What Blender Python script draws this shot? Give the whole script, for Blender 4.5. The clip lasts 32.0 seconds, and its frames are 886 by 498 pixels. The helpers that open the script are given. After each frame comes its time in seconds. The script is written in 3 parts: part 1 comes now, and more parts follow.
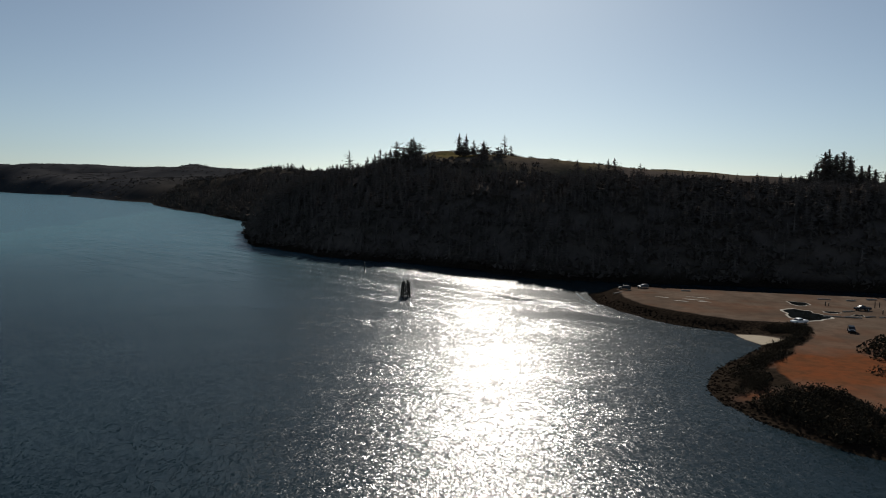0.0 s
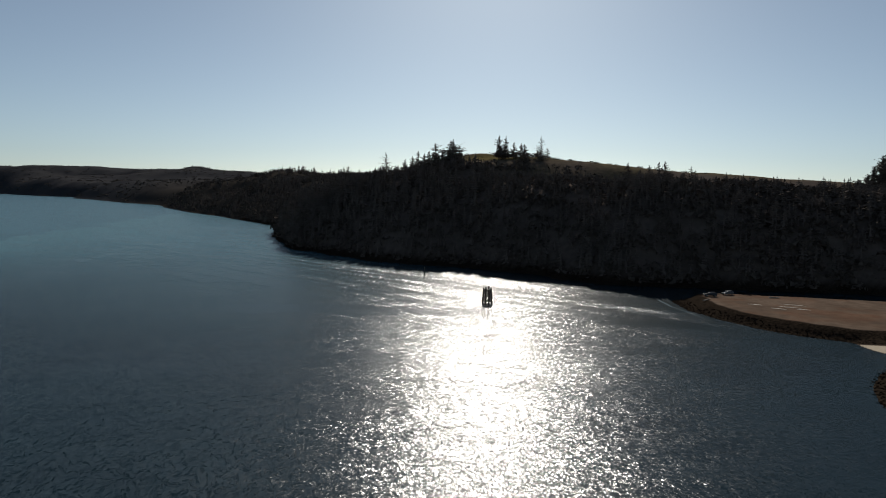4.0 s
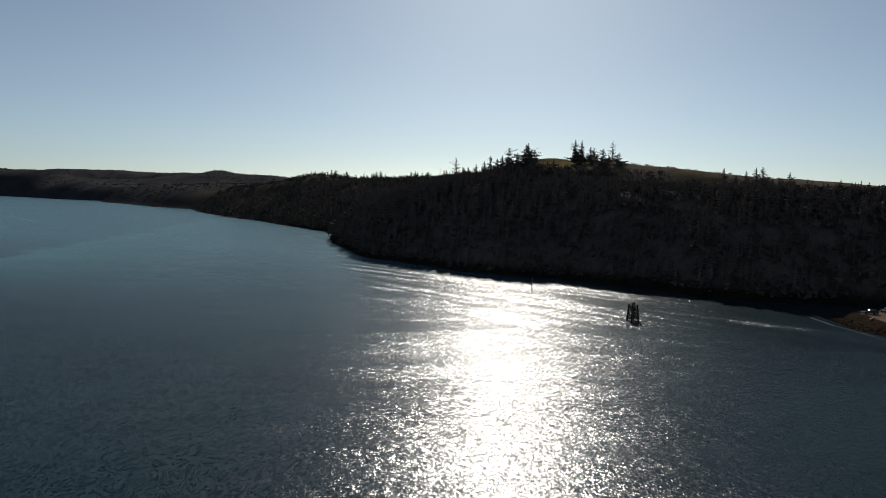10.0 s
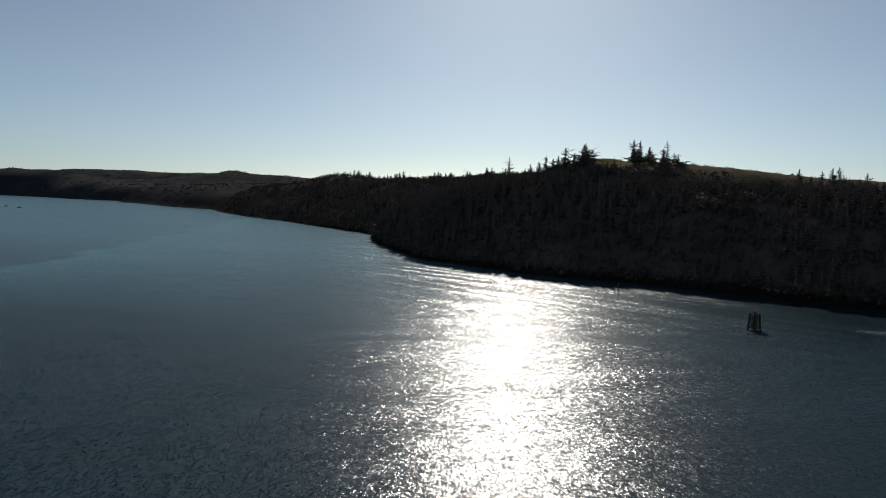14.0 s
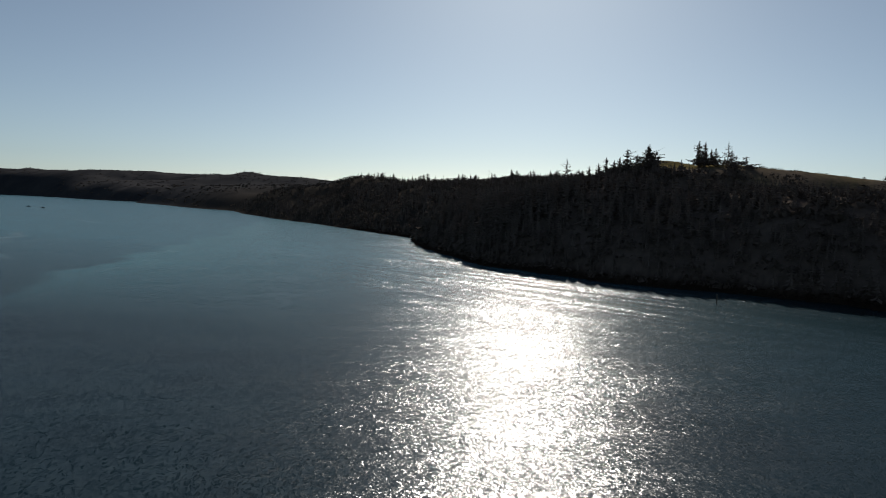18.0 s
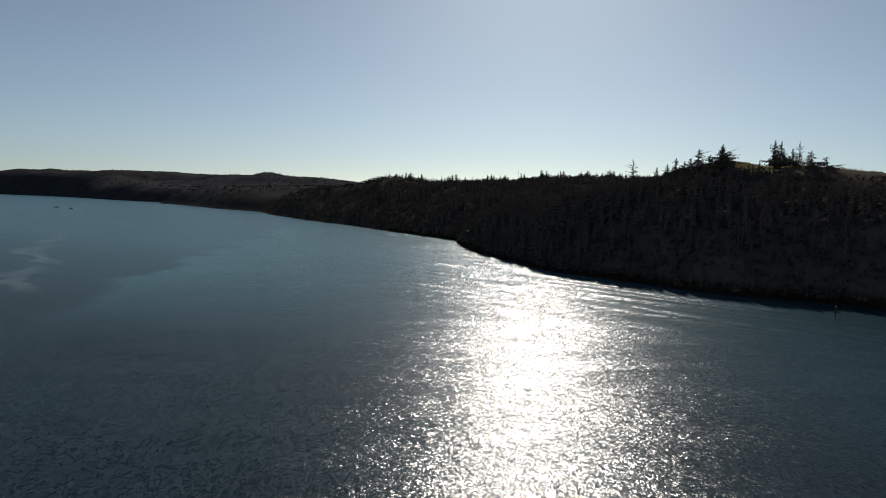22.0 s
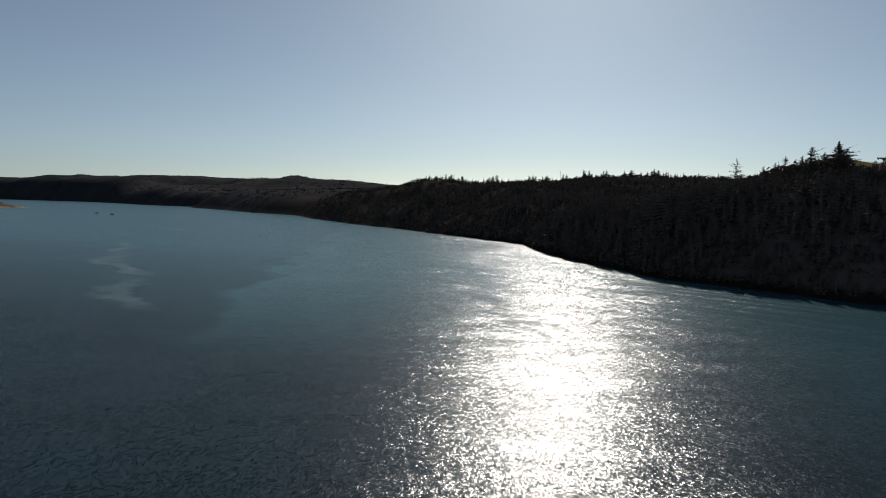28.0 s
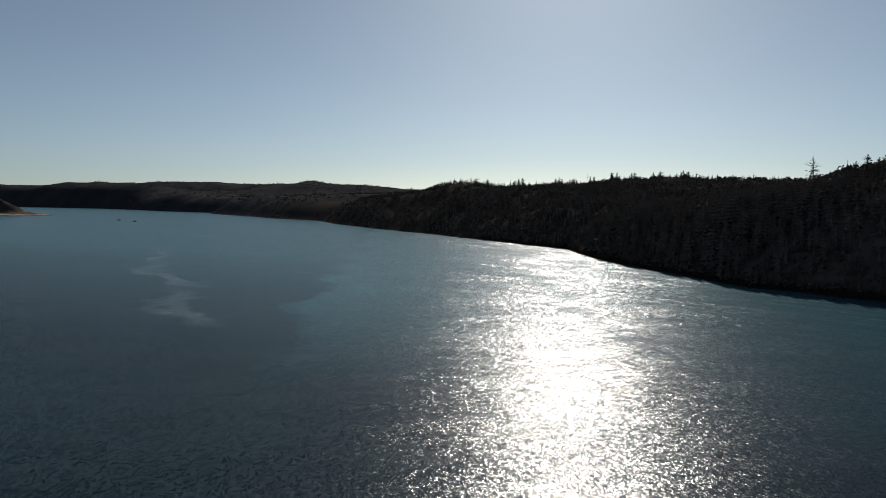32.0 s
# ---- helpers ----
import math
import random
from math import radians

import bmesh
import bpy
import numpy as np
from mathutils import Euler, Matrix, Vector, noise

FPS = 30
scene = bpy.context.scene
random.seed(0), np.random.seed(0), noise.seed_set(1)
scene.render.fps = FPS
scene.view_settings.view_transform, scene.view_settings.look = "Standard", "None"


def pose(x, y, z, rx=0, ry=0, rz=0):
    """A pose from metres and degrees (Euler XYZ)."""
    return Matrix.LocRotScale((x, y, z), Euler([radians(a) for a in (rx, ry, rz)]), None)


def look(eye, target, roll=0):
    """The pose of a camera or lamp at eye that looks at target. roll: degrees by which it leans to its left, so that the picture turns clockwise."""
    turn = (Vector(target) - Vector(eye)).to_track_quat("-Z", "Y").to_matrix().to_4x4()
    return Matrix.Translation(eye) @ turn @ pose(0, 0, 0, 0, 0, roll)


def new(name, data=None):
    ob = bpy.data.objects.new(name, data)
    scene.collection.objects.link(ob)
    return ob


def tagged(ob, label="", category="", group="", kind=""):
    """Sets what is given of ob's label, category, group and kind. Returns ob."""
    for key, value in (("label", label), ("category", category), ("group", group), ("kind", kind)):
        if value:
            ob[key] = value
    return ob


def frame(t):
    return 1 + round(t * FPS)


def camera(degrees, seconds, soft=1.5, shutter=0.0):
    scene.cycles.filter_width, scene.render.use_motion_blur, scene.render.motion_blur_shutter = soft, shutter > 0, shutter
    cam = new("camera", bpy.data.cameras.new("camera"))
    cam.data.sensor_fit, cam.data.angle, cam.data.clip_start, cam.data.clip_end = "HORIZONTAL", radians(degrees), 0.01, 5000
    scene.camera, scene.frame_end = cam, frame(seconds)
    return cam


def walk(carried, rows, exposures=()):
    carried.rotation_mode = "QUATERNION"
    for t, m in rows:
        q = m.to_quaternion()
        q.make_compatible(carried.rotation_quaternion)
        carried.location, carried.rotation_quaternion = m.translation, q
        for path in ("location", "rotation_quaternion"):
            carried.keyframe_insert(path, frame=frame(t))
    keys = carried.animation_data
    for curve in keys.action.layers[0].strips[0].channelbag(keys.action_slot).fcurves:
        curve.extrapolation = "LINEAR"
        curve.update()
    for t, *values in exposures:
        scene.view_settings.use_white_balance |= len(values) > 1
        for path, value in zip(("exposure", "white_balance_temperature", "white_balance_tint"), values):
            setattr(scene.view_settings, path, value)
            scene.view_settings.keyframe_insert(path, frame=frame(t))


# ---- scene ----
cam = camera(66.0, 32.0, soft=0.9)
PATH = [
    (0, (2.539, 4.558, 41.032), (2.79, 6.535, 40.864), 1.0),
    (1, (-5.656, 7.686, 40.879), (-5.399, 9.662, 40.712), 1.2),
    (2, (-13.118, 10.354, 40.743), (-12.859, 12.33, 40.577), 1.3),
    (3, (-20.848, 14.039, 40.465), (-20.589, 16.015, 40.303), 1.2),
    (6, (-42.106, 24.405, 40.373), (-41.851, 26.383, 40.216), 1.2),
    (7, (-48.807, 28.089, 40.425), (-48.56, 30.068, 40.269), 1.2),
    (8, (-55.736, 32.517, 40.851), (-55.495, 34.497, 40.698), 1.2),
    (9, (-63.071, 37.056, 41.089), (-62.838, 39.037, 40.942), 1.1),
    (10, (-70.579, 41.109, 41.003), (-70.36, 43.091, 40.855), 1.3),
    (11, (-78.185, 45.202, 40.916), (-77.976, 47.186, 40.768), 1.4),
    (12, (-86.146, 49.194, 40.833), (-85.941, 51.178, 40.686), 1.3),
    (13, (-94.283, 53.026, 40.714), (-94.08, 55.01, 40.568), 1.3),
    (14, (-102.555, 57.064, 40.557), (-102.36, 59.049, 40.41), 1.4),
    (17, (-125.652, 72.054, 39.423), (-125.477, 74.042, 39.281), 1.7),
    (18, (-132.914, 79.086, 40.07), (-132.747, 81.074, 39.929), 1.7),
    (19, (-140.055, 86.007, 40.652), (-139.899, 87.996, 40.511), 1.7),
    (20, (-147.036, 91.591, 40.825), (-146.89, 93.581, 40.684), 1.7),
    (21, (-155.116, 96.695, 40.693), (-154.979, 98.685, 40.551), 1.7),
    (22, (-163.096, 100.99, 40.842), (-162.97, 102.981, 40.7), 1.7),
    (23, (-170.898, 104.814, 41.059), (-170.781, 106.805, 40.916), 1.6),
    (24, (-178.992, 108.858, 41.321), (-178.884, 110.85, 41.179), 1.6),
    (25, (-186.726, 112.85, 41.576), (-186.628, 114.843, 41.434), 1.4),
    (28, (-209.368, 126.489, 41.449), (-209.298, 128.483, 41.309), 1.1),
    (29, (-216.224, 131.877, 41.609), (-216.166, 133.871, 41.472), 0.8),
    (30, (-222.603, 137.89, 41.655), (-222.558, 139.886, 41.523), 0.7),
    (31, (-229.291, 144.288, 41.391), (-229.253, 146.283, 41.261), 0.7),
    (32, (-236.458, 150.87, 41.173), (-236.424, 152.866, 41.044), 0.6),
]
walk(cam, [(t, look(eye, target, roll)) for t, eye, target, roll in PATH],
     exposures=[(0, 0.0), (14, 0.0), (32, -0.15)])

# ---- light ----
SUN_AZ, SUN_EL = 11.8, 28.5
world = bpy.data.worlds.new("sky")
scene.world = world
world.use_nodes = True
wt = world.node_tree
sky = wt.nodes.new("ShaderNodeTexSky")
sky.sky_type = "NISHITA"
sky.sun_disc = False
sky.sun_elevation, sky.sun_rotation = radians(SUN_EL), radians(SUN_AZ)
sky.altitude, sky.air_density, sky.dust_density, sky.ozone_density = 40, 0.75, 0.4, 2.2
wt.nodes["Background"].inputs["Strength"].default_value = 0.06
pale = wt.nodes.new("ShaderNodeHueSaturation")
pale.inputs["Saturation"].default_value = 0.70
wt.links.new(sky.outputs[0], pale.inputs["Color"])
cool = wt.nodes.new("ShaderNodeVectorMath")
cool.operation = "MULTIPLY"
cool.inputs[1].default_value = (0.895, 1.0, 1.03)
wt.links.new(pale.outputs[0], cool.inputs[0])
wt.links.new(cool.outputs[0], wt.nodes["Background"].inputs["Color"])
sun = new("sun", bpy.data.lights.new("sun", "SUN"))
sun.data.energy, sun.data.angle, sun.data.color = 5.0, radians(0.53), (1.0, 0.94, 0.86)
sun.matrix_world = pose(0, 0, 300, 90 - SUN_EL, 0, 180 - SUN_AZ)


# ---- materials ----
def nodes_of(name):
    m = bpy.data.materials.new(name)
    m.use_nodes = True
    return m, m.node_tree, m.node_tree.nodes["Principled BSDF"]


def nd(tree, kind, **inputs):
    n = tree.nodes.new(kind)
    for k, v in inputs.items():
        n.inputs[k.replace("_", " ")].default_value = v
    return n


def mix_rgb(tree, fac, a, b):
    n = tree.nodes.new("ShaderNodeMix")
    n.data_type = "RGBA"
    for sock, v in ((n.inputs[0], fac), (n.inputs[6], a), (n.inputs[7], b)):
        if hasattr(v, "is_linked"):
            tree.links.new(v, sock)
        else:
            sock.default_value = v if not isinstance(v, tuple) else (*v, 1.0)
    return n.outputs[2]


def span(tree, value, lo, hi, out_lo=0.0, out_hi=1.0):
    n = tree.nodes.new("ShaderNodeMapRange")
    tree.links.new(value, n.inputs[0])
    n.inputs[1].default_value, n.inputs[2].default_value = lo, hi
    n.inputs[3].default_value, n.inputs[4].default_value = out_lo, out_hi
    return n.outputs[0]


def noise_of(tree, scale, detail=3.0, vector=None, color=False):
    n = nd(tree, "ShaderNodeTexNoise", Scale=scale, Detail=detail)
    if vector is None:
        g = tree.nodes.new("ShaderNodeNewGeometry")
        vector = g.outputs["Position"]
    tree.links.new(vector, n.inputs["Vector"])
    return n.outputs["Color" if color else "Fac"]


def surface(name, dark, light, grain=1.0, stain=0.1, rough=0.85, bump=0.3, metal=0.0, tint=0.15):
    """A two-scale material: grain and stains per metre, and a tint that differs from piece to piece."""
    m, t, p = nodes_of(name)
    fine = noise_of(t, grain, 4.0)
    wide = noise_of(t, stain, 3.0)
    c = mix_rgb(t, span(t, fine, 0.3, 0.7), dark, light)
    mid = tuple((a + b) * 0.4 for a, b in zip(dark, light))
    c = mix_rgb(t, span(t, wide, 0.45, 0.75, 0.0, 0.7), c, mid)
    oi = t.nodes.new("ShaderNodeObjectInfo")
    hsv = nd(t, "ShaderNodeHueSaturation")
    t.links.new(c, hsv.inputs["Color"])
    t.links.new(span(t, oi.outputs["Random"], 0, 1, 1 - tint, 1 + tint), hsv.inputs["Value"])
    t.links.new(hsv.outputs[0], p.inputs["Base Color"])
    p.inputs["Roughness"].default_value, p.inputs["Metallic"].default_value = rough, metal
    if rough > 0.5:
        p.inputs["Specular IOR Level"].default_value = 0.1
    if bump:
        b = nd(t, "ShaderNodeBump", Strength=bump, Distance=0.1)
        t.links.new(fine, b.inputs["Height"])
        t.links.new(b.outputs[0], p.inputs["Normal"])
    return m


def foliage(name, dark, light):
    m, t, p = nodes_of(name)
    g = t.nodes.new("ShaderNodeNewGeometry")
    c = mix_rgb(t, g.outputs["Random Per Island"], dark, light)
    c = mix_rgb(t, span(t, noise_of(t, 0.15), 0.35, 0.7), c, tuple(0.6 * v for v in light))
    t.links.new(c, p.inputs["Base Color"])
    p.inputs["Roughness"].default_value = 0.75
    p.inputs["Specular IOR Level"].default_value = 0.0
    return m


def water_material():
    m, t, p = nodes_of("sea_water")
    g = t.nodes.new("ShaderNodeNewGeometry")
    pos = g.outputs["Position"]
    xyz = t.nodes.new("ShaderNodeSeparateXYZ")
    t.links.new(pos, xyz.inputs[0])
    X, Y = xyz.outputs[0], xyz.outputs[1]

    def mad(a, k, b):
        n = t.nodes.new("ShaderNodeMath")
        n.operation = "MULTIPLY_ADD"
        for v, i in zip((a, k, b), n.inputs):
            if hasattr(v, "is_linked"):
                t.links.new(v, i)
            else:
                i.default_value = v
        return n.outputs[0]

    def times(a, b):
        return mad(a, b, 0.0)

    def vector(op, a, b):
        n = t.nodes.new("ShaderNodeVectorMath")
        n.operation = op
        t.links.new(a, n.inputs[0])
        other = n.inputs["Scale"] if op == "SCALE" else n.inputs[1]
        if hasattr(b, "is_linked"):
            t.links.new(b, other)
        elif b is not None:
            other.default_value = b
        return n.outputs[0]

    def drawn_out(angle, along, across):
        """Coordinates stretched along a direction in the plan, for streaks."""
        c, s = math.cos(radians(angle)), math.sin(radians(angle))
        n = t.nodes.new("ShaderNodeCombineXYZ")
        t.links.new(times(mad(X, c, times(Y, s)), along), n.inputs[0])
        t.links.new(times(mad(X, -s, times(Y, c)), across), n.inputs[1])
        return n.outputs[0]

    off_path = mad(X, 0.62, Y)  # how far out in the bay, from the camera's path on its south-western side
    curl = span(t, noise_of(t, 0.012, 4.0), 0.3, 0.7, -28, 28)
    ripple = span(t, noise_of(t, 0.07, 3.0), 0.3, 0.7, -1, 1)

    def strip(ax, ay, bx, by, half, sway=0.25, fray=0.0, fade=0.2):
        """A streak from a to b, of half that width, with fading ends and a wavering edge."""
        n = math.hypot(bx - ax, by - ay)
        ux, uy = (bx - ax) / n, (by - ay) / n
        along = mad(X, ux, mad(Y, uy, -(ax * ux + ay * uy)))
        across = mad(X, -uy, mad(Y, ux, mad(curl, sway, mad(ripple, fray, ax * uy - ay * ux))))
        ends = times(span(t, along, -n * fade, n * fade), span(t, along, n * (1 - fade), n * (1 + fade), 1.0, 0.0))
        return times(ends, times(span(t, across, -half, -half * 0.4), span(t, across, half * 0.4, half, 1.0, 0.0)))

    # wavelets: small level facets, whose slopes add up, over a slow swell
    swell = nd(t, "ShaderNodeTexNoise", Scale=1.0, Detail=2.0)
    t.links.new(drawn_out(8, 0.03, 0.09), swell.inputs["Vector"])
    half = (0.5, 0.5, 0.5)
    facets = vector("SCALE", vector("SUBTRACT", swell.outputs["Color"], half), 0.10)
    out = span(t, off_path, 190, 430)
    for wide, deep, near, far in FACETS:
        vo = nd(t, "ShaderNodeTexVoronoi", Scale=1.0)
        t.links.new(vector("MULTIPLY", pos, (wide, deep, 1.0)), vo.inputs["Vector"])
        facets = vector("ADD", facets, vector("SCALE", vector("SUBTRACT", vo.outputs["Color"], half), span(t, out, 0, 1, near, far)))

    # livelier and quieter water: wind rows, broad slicks, streaks of the current round the headland, lines of calm
    band = mad(noise_of(t, 1.0, 4.0, drawn_out(4, 0.026, 0.16)), 0.6, times(noise_of(t, 1.0, 3.0, drawn_out(4, 0.005, 0.03)), 0.4))
    lively = span(t, band, 0.38, 0.58, 0.78, 1.12)
    slick = span(t, noise_of(t, 1.0, 4.0, drawn_out(20, 0.0035, 0.010)), 0.50, 0.66)
    lively = times(lively, span(t, slick, 0, 1, 1.05, 0.85))
    shoal = t.nodes.new("ShaderNodeAttribute")
    shoal.attribute_name = "shoal"
    race = noise_of(t, 1.0, 5.0, drawn_out(-50, 0.011, 0.15))
    race = span(t, race, 0.43, 0.60, 0.30, 1.8)
    lively = times(lively, mad(shoal.outputs["Fac"], mad(race, 1.0, -1.0), 1.0))
    for still, *line in CALMS:
        lively = times(lively, span(t, strip(*line), 0, 1, 1.0, still))
    slopes = vector("MULTIPLY", vector("SCALE", facets, lively), SLOPES)
    up = t.nodes.new("ShaderNodeVectorMath")
    up.inputs[1].default_value = (0, 0, 1)
    t.links.new(slopes, up.inputs[0])
    t.links.new(vector("NORMALIZE", up.outputs[0], None), p.inputs["Coat Normal"])

    # colour: dark green-blue water, a silty outflow with a sharp tide line, wisps of foam
    gust = noise_of(t, 0.05, 2.0)
    c = mix_rgb(t, span(t, gust, 0.35, 0.65), (0.0038, 0.0100, 0.0135), (0.0052, 0.0135, 0.0180))
    c = mix_rgb(t, slick, c, (0.0045, 0.013, 0.017))
    # sky's grazing reflection put into the colour: paler farther out, dark towards the headland
    c = mix_rgb(t, times(span(t, off_path, 140, 470, 0.04, 1.0), span(t, X, -90, 60, 1.0, 0.08)), c, (0.034, 0.091, 0.115))
    edge = mad(Y, 0.045, mad(curl, 0.7, X))
    plume = times(span(t, edge, -274, -262), span(t, Y, 300, 480, 0.0, 1.0))
    plume = times(plume, span(t, edge, -262, -120, 1.0, 0.0))
    c = mix_rgb(t, plume, c, (0.042, 0.108, 0.128))
    for line in WISPS:
        torn = span(t, noise_of(t, 0.02, 4.0), 0.32, 0.60, 0.15, 0.7)
        c = mix_rgb(t, times(strip(*line), torn), c, (0.085, 0.120, 0.135))
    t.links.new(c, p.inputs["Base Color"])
    p.inputs["Specular IOR Level"].default_value, p.inputs["Roughness"].default_value = 0.0, 1.0
    p.inputs["Coat Weight"].default_value, p.inputs["Coat IOR"].default_value, p.inputs["Coat Roughness"].default_value = 0.49, 1.333, 0.225
    return m


# calm and lively lines (liveliness first) and foam: from, to, half width, sway, fray, fading of the ends
CALMS = [(0.2, 67, 284, 103, 262, 11, 0.05, 2.5, 0.08), (0.2, 57, 230, 85, 218, 8, 0.05, 2.5, 0.1), (0.4, 50, 248, 70, 254, 2.5, 0.05, 1.5, 0.2), (2.4, 58, 266, 92, 240, 5.5, 0.05, 1.5, 0.1), (2.2, 66, 330, 108, 300, 6, 0.05, 1.5, 0.15),
         (0.45, -166, 312, -178, 385, 4, 0.12, 8, 0.25), (0.35, -176, 398, -183, 432, 6, 0.1, 6, 0.3), (0.5, -184, 430, -166, 470, 5, 0.1, 6, 0.3),
         (0.55, -172, 470, -182, 560, 8, 0.1, 9, 0.3), (0.6, -176, 540, -250, 640, 20, 0.3, 10, 0.4), (0.55, -80, 258, 25, 246, 11, 0.15, 5, 0.2)]
WISPS = [(-475, 720, -392, 540, 9, 0.7, 1.5, 0.1), (-398, 548, -350, 480, 8, 0.7, 1.5, 0.1), (-365, 470, -318, 385, 8, 0.7, 1.5, 0.2),
         (-626, 1152, -475, 935, 4, 0.1, 2, 0.15), (-930, 1700, -790, 1560, 9, 0.25, 4, 0.2), (-1150, 1500, -900, 1350, 14, 0.25, 8, 0.2),
         (-1000, 1300, -800, 1230, 10, 0.25, 6, 0.2), (93.5, 277, 91, 258, 0.9, 0.02, 0.5, 0.1), (91, 260, 90.5, 236, 0.8, 0.02, 0.5, 0.2)]
# wavelets: cells per metre along and across, steepness near the shore of the flat and out on the bay
FACETS = ((1.4, 0.8, 0.11, 0.12), (4.2, 2.4, 0.23, 0.10), (1.4, 0.30, 0.0, 0.17), (9.0, 5.4, 0.18, 0.20))
SLOPES = (1.0, 1.15, 0.0)
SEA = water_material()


def ground_material():
    m, t, p = nodes_of("coastal_ground")
    at = t.nodes.new("ShaderNodeAttribute")
    at.attribute_name = "zone"
    sep = t.nodes.new("ShaderNodeSeparateColor")
    t.links.new(at.outputs["Color"], sep.inputs[0])
    fine, wide, coarse = noise_of(t, 1.2, 5.0), noise_of(t, 0.05, 4.0), noise_of(t, 0.25, 4.0)
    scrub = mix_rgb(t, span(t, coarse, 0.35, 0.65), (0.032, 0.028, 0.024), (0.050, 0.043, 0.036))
    sep_pos = t.nodes.new("ShaderNodeSeparateXYZ")
    geo = t.nodes.new("ShaderNodeNewGeometry")
    t.links.new(geo.outputs["Position"], sep_pos.inputs[0])
    # haze on the far hills, mixed into their base colour as bluish grey
    hazed_hills = mix_rgb(t, span(t, noise_of(t, 0.008, 5.0), 0.35, 0.65), (0.034, 0.034, 0.037), (0.048, 0.047, 0.048))
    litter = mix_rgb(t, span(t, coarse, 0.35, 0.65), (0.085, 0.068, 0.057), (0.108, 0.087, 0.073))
    # inland ground takes the woods' shade as a darker colour than the near slope
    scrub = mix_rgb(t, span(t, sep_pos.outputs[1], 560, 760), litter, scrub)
    scrub = mix_rgb(t, span(t, sep_pos.outputs[1], 1750, 2300), scrub, hazed_hills)
    grass = mix_rgb(t, span(t, coarse, 0.35, 0.7), (0.06, 0.056, 0.024), (0.16, 0.120, 0.056))
    sand = mix_rgb(t, span(t, wide, 0.35, 0.65), (0.094, 0.068, 0.051), (0.138, 0.102, 0.077))
    sand = mix_rgb(t, span(t, fine, 0.4, 0.7, 0, 0.5), sand, (0.088, 0.066, 0.049))
    sand = mix_rgb(t, span(t, noise_of(t, 0.22, 5.0), 0.42, 0.66, 0, 0.6), sand, (0.070, 0.050, 0.038))
    # pale beach sand, with its wet sheen put into the colour as well
    sand = mix_rgb(t, span(t, sep.outputs[0], 1.0, 2.0), sand, mix_rgb(t, fine, (0.32, 0.27, 0.20), (0.43, 0.37, 0.29)))
    rust = mix_rgb(t, span(t, coarse, 0.35, 0.7), (0.150, 0.052, 0.023), (0.120, 0.052, 0.026))
    rust = mix_rgb(t, span(t, noise_of(t, 0.5, 5.0), 0.42, 0.68, 0, 0.55), rust, (0.075, 0.036, 0.019))
    # rock of the banks, its own brown darkened in colour for the shade there
    rock = mix_rgb(t, span(t, fine, 0.35, 0.65), (0.010, 0.008, 0.006), (0.030, 0.022, 0.016))
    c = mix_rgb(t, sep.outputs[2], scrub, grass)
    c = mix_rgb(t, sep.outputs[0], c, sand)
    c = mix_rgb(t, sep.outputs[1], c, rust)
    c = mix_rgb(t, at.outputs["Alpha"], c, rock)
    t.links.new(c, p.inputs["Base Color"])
    p.inputs["Roughness"].default_value = 0.95
    p.inputs["Specular IOR Level"].default_value = 0.0
    b = nd(t, "ShaderNodeBump", Strength=0.2, Distance=0.3)
    t.links.new(fine, b.inputs["Height"])
    t.links.new(b.outputs[0], p.inputs["Normal"])
    return m


GROUND = ground_material()
NEEDLES = foliage("spruce_needles", (0.122, 0.101, 0.086), (0.152, 0.126, 0.107))
LEAVES = foliage("shrub_leaves", (0.088, 0.071, 0.060), (0.115, 0.094, 0.078))
SHRUBS = foliage("bank_shrub_leaves", (0.038, 0.030, 0.020), (0.062, 0.050, 0.034))
BARK = surface("bark", (0.05, 0.04, 0.03), (0.13, 0.10, 0.08), 3.0, 0.4)
DEADWOOD = surface("bleached_wood", (0.20, 0.17, 0.14), (0.38, 0.34, 0.29), 3.0, 0.4)
PILE = surface("tarred_timber", (0.030, 0.024, 0.020), (0.10, 0.08, 0.06), 3.0, 0.6)


# ---- the lie of the land ----
HILL_SHORE = [(900, 120), (420, 205), (300, 248), (230, 275), (160, 302), (112, 314), (89, 325), (77, 341), (67, 358), (43, 377), (25, 399),
              (0, 411), (-21, 429), (-38, 457), (-54, 479), (-67, 503), (-77, 530), (-88, 575), (-98, 635), (-104, 690), (-106, 760), (-104, 800),
              (-135, 870), (-165, 945), (-192, 1005), (-240, 1125), (-283, 1205), (-326, 1300), (-448, 1600), (-466, 1665), (-505, 1790), (-560, 1870)]
FAR_SHORE = [(-650, 1985), (-890, 2420), (-1030, 2620), (-1110, 2900), (-1300, 3050), (-1500, 3290), (-2100, 4080), (-2800, 4560), (-3300, 4680), (-5200, 4720), (-5200, 7000),
             (7000, 7000), (7000, 120)]
FLAT_SHORE = [(98, 272), (95, 260), (93.5, 248), (94, 240), (96, 234), (99, 218), (104.5, 208), (110, 201), (114.5, 195), (113.7, 185.5), (114.8, 179),
              (112, 174), (96.5, 161.5), (83, 149), (77.5, 140), (74.5, 129), (75, 122), (76, 116), (79, 109), (83, 102), (90, 97), (120, 90),
              (200, 80), (400, 60), (700, 60), (700, 170), (300, 215), (206, 247), (154, 265), (134, 273), (119, 279), (107, 278)]
